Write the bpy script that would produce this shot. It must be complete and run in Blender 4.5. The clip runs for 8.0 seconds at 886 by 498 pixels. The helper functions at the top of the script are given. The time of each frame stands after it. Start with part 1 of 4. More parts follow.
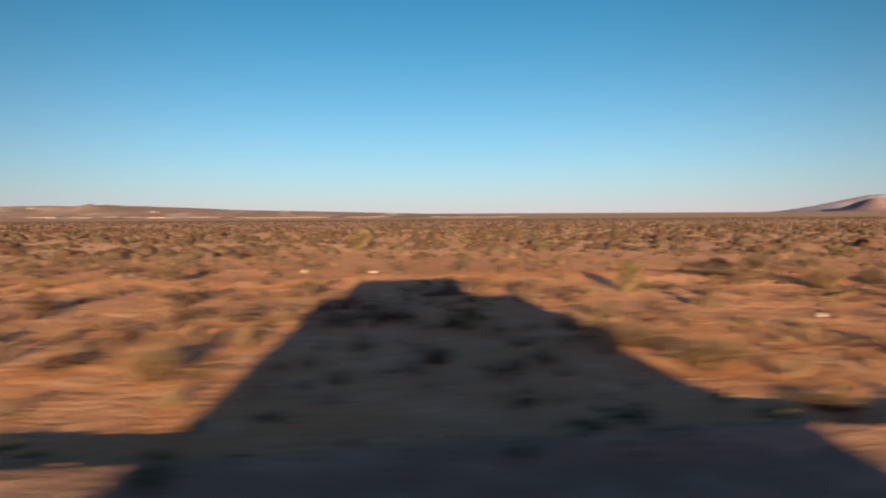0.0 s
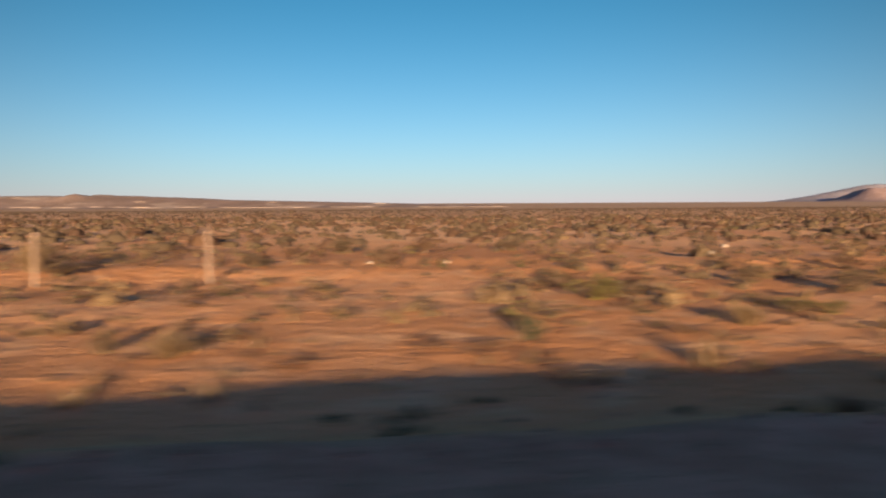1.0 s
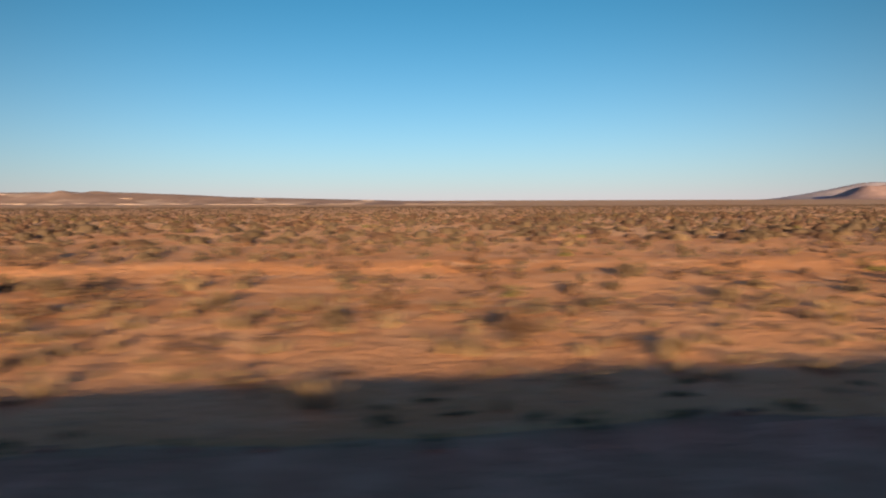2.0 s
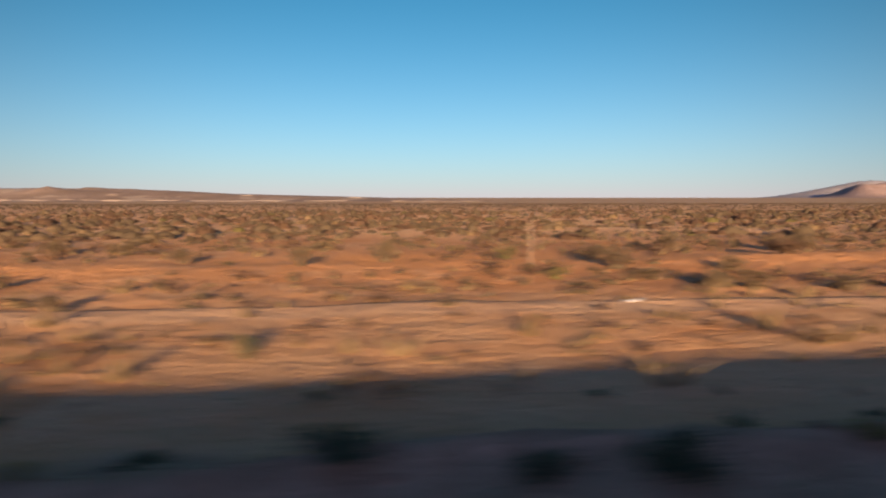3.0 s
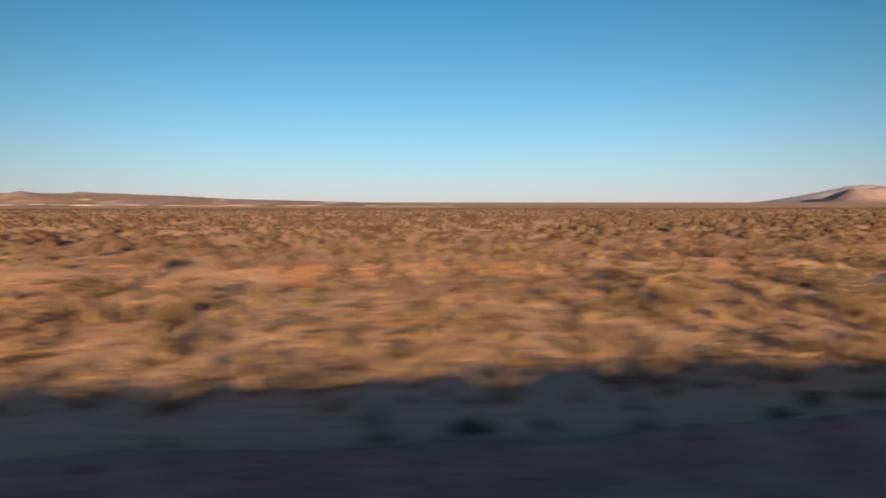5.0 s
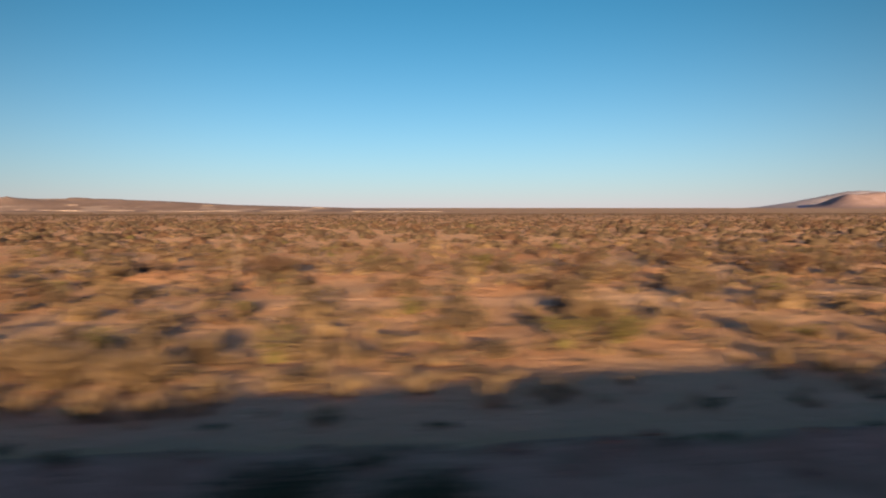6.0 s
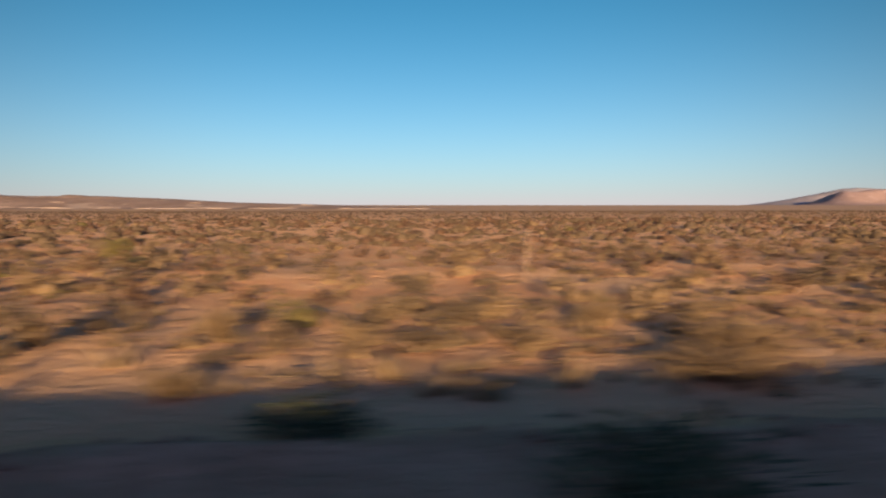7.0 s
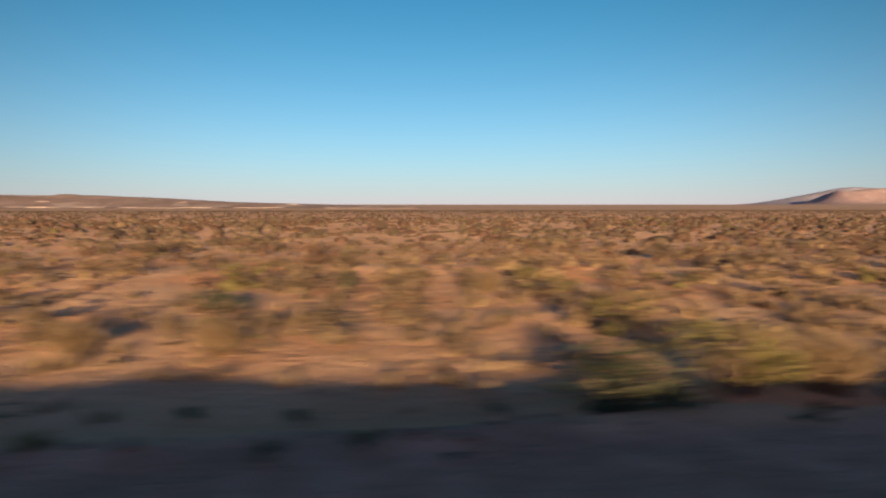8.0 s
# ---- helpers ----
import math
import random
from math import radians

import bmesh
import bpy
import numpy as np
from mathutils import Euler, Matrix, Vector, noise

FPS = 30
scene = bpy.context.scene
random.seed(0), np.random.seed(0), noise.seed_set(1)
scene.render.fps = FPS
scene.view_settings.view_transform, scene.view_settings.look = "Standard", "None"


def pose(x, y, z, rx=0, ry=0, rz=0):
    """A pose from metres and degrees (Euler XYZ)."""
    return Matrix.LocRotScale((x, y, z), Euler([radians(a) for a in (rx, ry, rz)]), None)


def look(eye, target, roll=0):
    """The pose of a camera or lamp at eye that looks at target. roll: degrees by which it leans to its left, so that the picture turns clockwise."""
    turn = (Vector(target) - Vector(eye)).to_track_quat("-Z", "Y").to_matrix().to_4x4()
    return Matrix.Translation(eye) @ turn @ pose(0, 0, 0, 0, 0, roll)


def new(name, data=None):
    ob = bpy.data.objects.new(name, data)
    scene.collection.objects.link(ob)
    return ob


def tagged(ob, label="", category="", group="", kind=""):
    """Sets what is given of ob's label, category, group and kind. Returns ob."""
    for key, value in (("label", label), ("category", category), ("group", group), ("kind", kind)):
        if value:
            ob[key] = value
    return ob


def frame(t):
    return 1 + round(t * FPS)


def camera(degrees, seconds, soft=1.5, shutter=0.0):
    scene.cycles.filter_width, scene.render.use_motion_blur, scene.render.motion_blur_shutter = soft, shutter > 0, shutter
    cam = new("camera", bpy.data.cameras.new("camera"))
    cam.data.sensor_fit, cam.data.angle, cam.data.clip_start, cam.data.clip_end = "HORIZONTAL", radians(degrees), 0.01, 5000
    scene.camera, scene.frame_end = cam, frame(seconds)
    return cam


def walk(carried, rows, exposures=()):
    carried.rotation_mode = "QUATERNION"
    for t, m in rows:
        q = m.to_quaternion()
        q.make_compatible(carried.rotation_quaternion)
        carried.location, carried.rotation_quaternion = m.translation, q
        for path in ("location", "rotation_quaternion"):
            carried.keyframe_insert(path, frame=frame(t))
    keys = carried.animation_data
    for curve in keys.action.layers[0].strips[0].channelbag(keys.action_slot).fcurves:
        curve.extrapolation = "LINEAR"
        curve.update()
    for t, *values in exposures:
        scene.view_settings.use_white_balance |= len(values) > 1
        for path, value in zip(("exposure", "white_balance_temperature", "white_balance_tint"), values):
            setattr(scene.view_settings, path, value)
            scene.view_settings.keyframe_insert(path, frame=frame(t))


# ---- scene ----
# The road runs along +x; the camera looks across the verge towards +y.
SPEED, EYE, TURN = 30.0, 1.65, 7.3          # m/s, height over the plain, degrees towards the way of travel
TILTS = [(0.0, 3.22), (0.2, 3.55), (0.5, 3.83), (1.0, 4.14), (1.5, 4.21), (2.1, 4.45), (2.8, 4.77), (3.0, 4.65), (3.5, 4.60), (4.0, 4.57),
         (4.5, 4.47), (5.2, 4.1), (6.0, 3.73), (6.5, 3.83), (7.0, 3.98), (7.5, 4.01), (8.0, 4.04)]
cam = camera(70, 8.0, soft=2.1, shutter=0.22)


def view(t, tilt):
    a, b = radians(TURN), radians(tilt)
    eye = Vector((SPEED * t, 0, EYE))
    return look(eye, eye + Vector((math.sin(a) * math.cos(b), math.cos(a) * math.cos(b), -math.sin(b))), -0.28 * max(0.0, min(1.0, (2.8 - t) / 1.3)))


walk(cam, [(t, view(t, tilt)) for t, tilt in TILTS], exposures=[(0.0, 1.5, 5800, -4), (8.0, 1.5, 5800, -4)])

# ---- light: a clear sky and a low sun behind the camera ----
SUN_UP, SUN_AWAY = 8.5, 3.3                 # elevation; bearing of the shadows from +y towards +x
world = bpy.data.worlds.new("sky")
scene.world = world
world.use_nodes = True
wn = world.node_tree.nodes
sky = wn.new("ShaderNodeTexSky")
sky.sky_type, sky.sun_disc = "NISHITA", False
sky.sun_elevation, sky.sun_rotation = radians(SUN_UP), radians(180 + SUN_AWAY)
sky.air_density, sky.dust_density, sky.ozone_density = 0.65, 0.5, 2.0
sky.altitude = 900
wn["Background"].inputs["Strength"].default_value = 0.05
clear = wn.new("ShaderNodeMix")                # dry, clean air overhead
clear.data_type, clear.blend_type = "RGBA", "MULTIPLY"
clear.inputs["Factor"].default_value = 1.0
world.node_tree.links.new(sky.outputs[0], clear.inputs["A"])
split = wn.new("ShaderNodeSeparateXYZ")
world.node_tree.links.new(wn.new("ShaderNodeTexCoord").outputs["Generated"], split.inputs[0])
glow = wn.new("ShaderNodeMapRange")            # the sky is warmer on the side of the low sun
glow.interpolation_type = "SMOOTHSTEP"
glow.inputs["From Min"].default_value, glow.inputs["From Max"].default_value = 0.35, -0.85
world.node_tree.links.new(split.outputs["Y"], glow.inputs["Value"])


def sun_side(cool, warm):
    m = wn.new("ShaderNodeMix")
    m.data_type = "RGBA"
    m.inputs["A"].default_value, m.inputs["B"].default_value = (*cool, 1), (*warm, 1)
    world.node_tree.links.new(glow.outputs["Result"], m.inputs["Factor"])
    return m.outputs["Result"]


world.node_tree.links.new(sun_side((0.43, 0.91, 0.865), (2.10, 1.62, 2.40)), clear.inputs["B"])
last = split.outputs["Z"]
for op, value in (("ABSOLUTE", 0.0), ("SUBTRACT", 1.0), ("ABSOLUTE", 0.0), ("POWER", 9.0), ("MULTIPLY", 0.95)):
    math_node = wn.new("ShaderNodeMath")
    math_node.operation = op
    world.node_tree.links.new(last, math_node.inputs[0])
    math_node.inputs[1].default_value = value
    last = math_node.outputs[0]
haze = wn.new("ShaderNodeMix")                 # pale dust haze all round the horizon
haze.data_type = "RGBA"
world.node_tree.links.new(last, haze.inputs["Factor"])
world.node_tree.links.new(clear.outputs["Result"], haze.inputs["A"])
world.node_tree.links.new(sun_side((5.25, 4.05, 4.0), (25.0, 18.0, 22.5)), haze.inputs["B"])
away = wn.new("ShaderNodeMapRange")            # sky colour dimmed to the sides of the view, imitating lens fall-off
away.interpolation_type = "SMOOTHSTEP"
for sock, value in (("From Min", 0.70), ("From Max", 1.0), ("To Min", 0.76), ("To Max", 1.07)):
    away.inputs[sock].default_value = value
facing_way = wn.new("ShaderNodeVectorMath")
facing_way.operation = "DOT_PRODUCT"
world.node_tree.links.new(split.inputs[0].links[0].from_socket, facing_way.inputs[0])
facing_way.inputs[1].default_value = (0.12, 0.99, 0.06)
world.node_tree.links.new(facing_way.outputs["Value"], away.inputs["Value"])
facing = wn.new("ShaderNodeVectorMath")
facing.operation = "SCALE"
world.node_tree.links.new(haze.outputs["Result"], facing.inputs[0])
world.node_tree.links.new(away.outputs["Result"], facing.inputs["Scale"])
world.node_tree.links.new(facing.outputs["Vector"], wn["Background"].inputs["Color"])
sun = new("sun", bpy.data.lights.new("sun", "SUN"))
sun.data.energy, sun.data.angle, sun.data.color = 5.0, radians(0.5), (1.0, 0.605, 0.335)
sun_way = Vector((math.sin(radians(SUN_AWAY)) * math.cos(radians(SUN_UP)), math.cos(radians(SUN_AWAY)) * math.cos(radians(SUN_UP)), -math.sin(radians(SUN_UP))))
sun.matrix_world = look((0, 0, 60), Vector((0, 0, 60)) + sun_way)


# ---- materials ----
def material(name, rough=0.9, spec=0.2):
    m = bpy.data.materials.new(name)
    m.use_nodes = True
    b = m.node_tree.nodes["Principled BSDF"]
    b.inputs["Roughness"].default_value = rough
    b.inputs["Specular IOR Level"].default_value = spec
    return m, m.node_tree.nodes, m.node_tree.links, b


def noise_tex(nodes, links, vector, scale, detail=4.0, rough=0.55):
    n = nodes.new("ShaderNodeTexNoise")
    n.inputs["Scale"].default_value, n.inputs["Detail"].default_value, n.inputs["Roughness"].default_value = scale, detail, rough
    links.new(vector, n.inputs["Vector"])
    return n.outputs["Fac"]


def ramp(nodes, links, fac, lo, hi):
    r = nodes.new("ShaderNodeMapRange")
    r.interpolation_type = "SMOOTHSTEP"
    r.inputs["From Min"].default_value, r.inputs["From Max"].default_value = lo, hi
    links.new(fac, r.inputs["Value"])
    return r.outputs["Result"]


def mix(nodes, links, fac, a, b):
    m = nodes.new("ShaderNodeMix")
    m.data_type = "RGBA"
    if isinstance(fac, float):
        m.inputs["Factor"].default_value = fac
    else:
        links.new(fac, m.inputs["Factor"])
    for sock, v in ((m.inputs["A"], a), (m.inputs["B"], b)):
        if isinstance(v, tuple):
            sock.default_value = (*v, 1)
        else:
            links.new(v, sock)
    return m.outputs["Result"]


def bump(nodes, links, height, bsdf, strength, distance):
    b = nodes.new("ShaderNodeBump")
    b.inputs["Strength"].default_value, b.inputs["Distance"].default_value = strength, distance
    links.new(height, b.inputs["Height"])
    links.new(b.outputs["Normal"], bsdf.inputs["Normal"])


def plain(name, colour, rough=0.7, metal=0.0, vary=0.12, scale=8.0):
    m, n, l, b = material(name, rough, 0.4)
    co = n.new("ShaderNodeTexCoord").outputs["Object"]
    dark = tuple(c * (1 - 2 * vary) for c in colour)
    l.new(mix(n, l, ramp(n, l, noise_tex(n, l, co, scale), 0.35, 0.65), dark, colour), b.inputs["Base Color"])
    b.inputs["Metallic"].default_value = metal
    return m


def foliage_material(name, light, dark, tip):
    """Dry leaves and twigs: tint by plant, by patch of the plain and by leaf."""
    m, n, l, b = material(name, 0.85, 0.15)
    geo = n.new("ShaderNodeNewGeometry")
    pos = geo.outputs["Position"]
    plant = n.new("ShaderNodeObjectInfo").outputs["Random"]
    a = mix(n, l, ramp(n, l, noise_tex(n, l, pos, 0.45, 2.0), 0.35, 0.65), dark, light)
    a2 = mix(n, l, plant, a, light)
    leaf = n.new("ShaderNodeMath")
    leaf.operation = "MULTIPLY"
    l.new(ramp(n, l, geo.outputs["Random Per Island"], 0.4, 1.0), leaf.inputs[0])
    leaf.inputs[1].default_value = 0.22
    l.new(mix(n, l, leaf.outputs[0], a2, tip), b.inputs["Base Color"])
    t = n.new("ShaderNodeBsdfTranslucent")
    l.new(a2, t.inputs["Color"])
    s = n.new("ShaderNodeMixShader")
    s.inputs[0].default_value = 0.42
    l.new(b.outputs[0], s.inputs[1])
    l.new(t.outputs[0], s.inputs[2])
    l.new(s.outputs[0], n["Material Output"].inputs["Surface"])
    return m


LEAF = {
    "g": foliage_material("grey_olive_leaf", (0.170, 0.122, 0.070), (0.124, 0.090, 0.055), (0.208, 0.150, 0.088)),
    "b": foliage_material("russet_leaf", (0.170, 0.102, 0.060), (0.124, 0.076, 0.046), (0.205, 0.128, 0.076)),
    "y": foliage_material("straw_leaf", (0.275, 0.190, 0.100), (0.215, 0.146, 0.076), (0.310, 0.218, 0.118)),
    "k": foliage_material("yellow_green_leaf", (0.190, 0.155, 0.055), (0.130, 0.108, 0.042), (0.230, 0.188, 0.070)),
    "d": foliage_material("deep_green_leaf", (0.086, 0.092, 0.048), (0.058, 0.064, 0.034), (0.118, 0.120, 0.060)),
}
TWIG = plain("dry_twig", (0.20, 0.13, 0.08), 0.9)


def ground_material():
    m, n, l, b = material("red_sand", 0.95, 0.1)
    pos = n.new("ShaderNodeNewGeometry").outputs["Position"]
    sep = n.new("ShaderNodeSeparateXYZ")
    l.new(pos, sep.inputs[0])
    sand = mix(n, l, ramp(n, l, noise_tex(n, l, pos, 0.22, 5.0), 0.38, 0.62), (0.52, 0.245, 0.096), (0.585, 0.305, 0.138))
    sand = mix(n, l, ramp(n, l, noise_tex(n, l, pos, 1.1, 7.0), 0.46, 0.70), sand, (0.60, 0.35, 0.175))
    sand = mix(n, l, ramp(n, l, noise_tex(n, l, pos, 0.035, 3.0), 0.50, 0.66), sand, (0.45, 0.205, 0.084))
    sand = mix(n, l, ramp(n, l, noise_tex(n, l, pos, 3.4, 8.0, 0.7), 0.54, 0.70), sand, (0.31, 0.17, 0.088))
    # bare orange strip along the old fence
    wob = n.new("ShaderNodeMath")
    wob.operation = "MULTIPLY_ADD"
    l.new(noise_tex(n, l, pos, 0.12, 3.0), wob.inputs[0])
    wob.inputs[1].default_value = 5.0
    l.new(sep.outputs["Y"], wob.inputs[2])
    off = n.new("ShaderNodeMath")
    off.operation = "SUBTRACT"
    l.new(wob.outputs[0], off.inputs[0])
    off.inputs[1].default_value = 18.6
    ab = n.new("ShaderNodeMath")
    ab.operation = "ABSOLUTE"
    l.new(off.outputs[0], ab.inputs[0])
    strip = ramp(n, l, ab.outputs[0], 2.6, 0.8)
    patch = n.new("ShaderNodeMath")
    patch.operation = "MULTIPLY"
    stretch = n.new("ShaderNodeMath")
    stretch.operation = "MULTIPLY"
    l.new(strip, stretch.inputs[0])
    l.new(ramp(n, l, sep.outputs["X"], 165.0, 140.0), stretch.inputs[1])
    l.new(stretch.outputs[0], patch.inputs[0])
    l.new(ramp(n, l, noise_tex(n, l, pos, 0.07, 4.0), 0.40, 0.56), patch.inputs[1])
    sand = mix(n, l, patch.outputs[0], sand, (0.64, 0.30, 0.11))
    # tan, sun-bleached sand on the verge of the later stretch
    tan = n.new("ShaderNodeMath")
    tan.operation = "MULTIPLY"
    l.new(ramp(n, l, sep.outputs["X"], 58.0, 92.0), tan.inputs[0])
    l.new(ramp(n, l, wob.outputs[0], 15.5, 11.5), tan.inputs[1])
    blot = n.new("ShaderNodeMath")
    blot.operation = "MULTIPLY"
    l.new(tan.outputs[0], blot.inputs[0])
    l.new(ramp(n, l, noise_tex(n, l, pos, 0.5, 5.0), 0.30, 0.68), blot.inputs[1])
    sand = mix(n, l, blot.outputs[0], sand, (0.555, 0.325, 0.162))
    # straw litter and dust over the last stretch
    dust = n.new("ShaderNodeMath")
    dust.operation = "MULTIPLY"
    l.new(ramp(n, l, sep.outputs["X"], 105.0, 150.0), dust.inputs[0])
    l.new(ramp(n, l, noise_tex(n, l, pos, 0.3, 6.0), 0.30, 0.72), dust.inputs[1])
    sand = mix(n, l, dust.outputs[0], sand, (0.54, 0.35, 0.19))
    # smooth pale strip beside the old track
    def window(value, a, b, c, d):
        m1 = n.new("ShaderNodeMath")
        m1.operation = "MULTIPLY"
        l.new(ramp(n, l, value, a, b), m1.inputs[0])
        l.new(ramp(n, l, value, d, c), m1.inputs[1])
        return m1.outputs[0]
    drift = n.new("ShaderNodeMath")
    drift.operation = "MULTIPLY_ADD"
    l.new(sep.outputs["X"], drift.inputs[0])
    drift.inputs[1].default_value = 0.0257
    l.new(sep.outputs["Y"], drift.inputs[2])
    first = n.new("ShaderNodeMath")
    first.operation = "MULTIPLY"
    l.new(window(sep.outputs["X"], 78.0, 86.0, 110.0, 116.0), first.inputs[0])
    l.new(window(drift.outputs[0], 10.75, 11.1, 11.78, 11.9), first.inputs[1])
    second = n.new("ShaderNodeMath")
    second.operation = "MULTIPLY"
    l.new(window(sep.outputs["X"], 174.0, 182.0, 200.0, 208.0), second.inputs[0])
    l.new(window(sep.outputs["Y"], 10.2, 10.6, 11.25, 11.4), second.inputs[1])
    old = n.new("ShaderNodeMath")
    old.operation = "ADD"
    l.new(first.outputs[0], old.inputs[0])
    l.new(second.outputs[0], old.inputs[1])
    half = n.new("ShaderNodeMath")
    half.operation = "MULTIPLY"
    l.new(old.outputs[0], half.inputs[0])
    half.inputs[1].default_value = 0.5
    sand = mix(n, l, half.outputs[0], sand, (0.66, 0.43, 0.25))
    # paler sand beyond the old fence
    pale = n.new("ShaderNodeMath")
    pale.operation = "MULTIPLY"
    l.new(ramp(n, l, sep.outputs["Y"], 17.0, 34.0), pale.inputs[0])
    l.new(ramp(n, l, noise_tex(n, l, pos, 0.11, 4.0), 0.30, 0.60), pale.inputs[1])
    sand = mix(n, l, pale.outputs[0], sand, (0.67, 0.40, 0.20))
    # gravel speckle
    v = n.new("ShaderNodeTexVoronoi")
    v.inputs["Scale"].default_value = 28.0
    l.new(pos, v.inputs["Vector"])
    peb = ramp(n, l, v.outputs["Distance"], 0.22, 0.10)
    sand = mix(n, l, peb, sand, (0.46, 0.34, 0.25))
    # graded road: paler, greyer gravel
    edge = n.new("ShaderNodeMath")
    edge.operation = "MULTIPLY_ADD"
    l.new(noise_tex(n, l, pos, 0.9, 4.0), edge.inputs[0])
    edge.inputs[1].default_value = 0.9
    l.new(sep.outputs["Y"], edge.inputs[2])
    near_side = ramp(n, l, edge.outputs[0], 4.75, 4.35)
    far_side = ramp(n, l, edge.outputs[0], -3.9, -3.4)
    both = n.new("ShaderNodeMath")
    both.operation = "MULTIPLY"
    l.new(near_side, both.inputs[0])
    l.new(far_side, both.inputs[1])
    road = both.outputs[0]
    gravel = mix(n, l, ramp(n, l, noise_tex(n, l, pos, 2.5, 6.0), 0.4, 0.65), (0.31, 0.185, 0.110), (0.39, 0.245, 0.152))
    sand = mix(n, l, road, sand, gravel)
    # far plain: scrub too small to build, and pale pans
    scrub = ramp(n, l, sep.outputs["Y"], 40.0, 190.0)
    far = mix(n, l, ramp(n, l, noise_tex(n, l, pos, 0.02, 6.0, 0.7), 0.4, 0.6), (0.36, 0.24, 0.135), (0.46, 0.305, 0.175))
    sand = mix(n, l, scrub, sand, far)
    l.new(sand, b.inputs["Base Color"])
    h = n.new("ShaderNodeMath")
    h.operation = "ADD"
    l.new(noise_tex(n, l, pos, 9.0, 8.0, 0.65), h.inputs[0])
    l.new(peb, h.inputs[1])
    h2 = n.new("ShaderNodeMath")
    h2.operation = "MULTIPLY_ADD"
    l.new(noise_tex(n, l, pos, 2.4, 3.0), h2.inputs[0])
    h2.inputs[1].default_value = 2.2
    l.new(h.outputs[0], h2.inputs[2])
    bump(n, l, h2.outputs[0], b, 1.0, 0.065)
    return m


SAND = ground_material()
STONE = plain("pale_stone", (0.46, 0.375, 0.28), 0.85, 0.0, 0.15, 12.0)
PEBBLE = plain("gravel_stone", (0.42, 0.29, 0.20), 0.9, 0.0, 0.2, 3.0)
WOOD = plain("weathered_post_wood", (0.31, 0.22, 0.15), 0.9, 0.0, 0.2, 14.0)


def hill_material(name, low, high, pale):
    m, n, l, b = material(name, 0.95, 0.05)
    pos = n.new("ShaderNodeNewGeometry").outputs["Position"]
    c = mix(n, l, ramp(n, l, noise_tex(n, l, pos, 0.012, 6.0, 0.65), 0.38, 0.62), low, high)
    c = mix(n, l, ramp(n, l, noise_tex(n, l, pos, 0.009, 6.0, 0.65), 0.54, 0.62), c, pale)
    l.new(c, b.inputs["Base Color"])
    bump(n, l, noise_tex(n, l, pos, 0.05, 6.0, 0.6), b, 0.6, 4.0)
    return m


# Distance haze is put into the base colours of HILL and MOUNTAIN.
HILL = hill_material("scrubby_hill", (0.215, 0.155, 0.115), (0.275, 0.20, 0.15), (0.35, 0.27, 0.20))
MOUNTAIN = hill_material("grey_mountain", (0.22, 0.205, 0.22), (0.28, 0.255, 0.26), (0.33, 0.29, 0.28))
DUNE = hill_material("pink_sand_hill", (0.29, 0.205, 0.17), (0.335, 0.24, 0.20), (0.37, 0.27, 0.225))
PAN = plain("pale_pan", (0.41, 0.315, 0.235), 0.95, 0.0, 0.1, 0.02)


# ---- height of the land ----
def value_noise(x, y, seed):
    """Smooth noise in -1..1 with cells of one metre."""
    xi, yi = np.floor(x), np.floor(y)
    fx, fy = x - xi, y - yi
    fx, fy = fx * fx * (3 - 2 * fx), fy * fy * (3 - 2 * fy)

    def corner(a, b):
        h = np.sin(a * 127.1 + b * 311.7 + seed * 74.7) * 43758.5453
        return (h - np.floor(h)) * 2 - 1
    top = corner(xi, yi) * (1 - fx) + corner(xi + 1, yi) * fx
    low = corner(xi, yi + 1) * (1 - fx) + corner(xi + 1, yi + 1) * fx
    return top * (1 - fy) + low * fy


def step(v, lo, hi):
    s = np.clip((v - lo) / (hi - lo), 0, 1)
    return s * s * (3 - 2 * s)


ROAD_UP = 0.14


def road_edge(x):
    """Where the graded road drops to the plain."""
    return np.interp(x, (0, 40, 75, 90, 135, 160, 190, 215, 240), (3.98, 3.95, 3.75, 3.62, 3.7, 3.8, 3.85, 4.0, 4.2)) + 0.12 * value_noise(x / 2.6, x * 0 + 3, 1) + 0.13 * value_noise(x / 0.6, x * 0 + 9, 2)


def old_track(x):
    """The line of the old track, which draws nearer to the road and then swings away."""
    return np.interp(x, (84, 121, 160, 176), (9.75, 8.8, 9.4, 11.4))


def shade_berm(x, y):
    """Unseen berm added on the sunny side to shade the foreground, with uneven crest."""
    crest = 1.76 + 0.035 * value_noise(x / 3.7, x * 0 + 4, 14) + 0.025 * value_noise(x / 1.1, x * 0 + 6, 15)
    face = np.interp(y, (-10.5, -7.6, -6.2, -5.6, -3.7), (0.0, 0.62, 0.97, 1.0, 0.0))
    return crest * face * step(x, 6.5, 10.5)          # starts past the van, so the ground around it stays sunlit


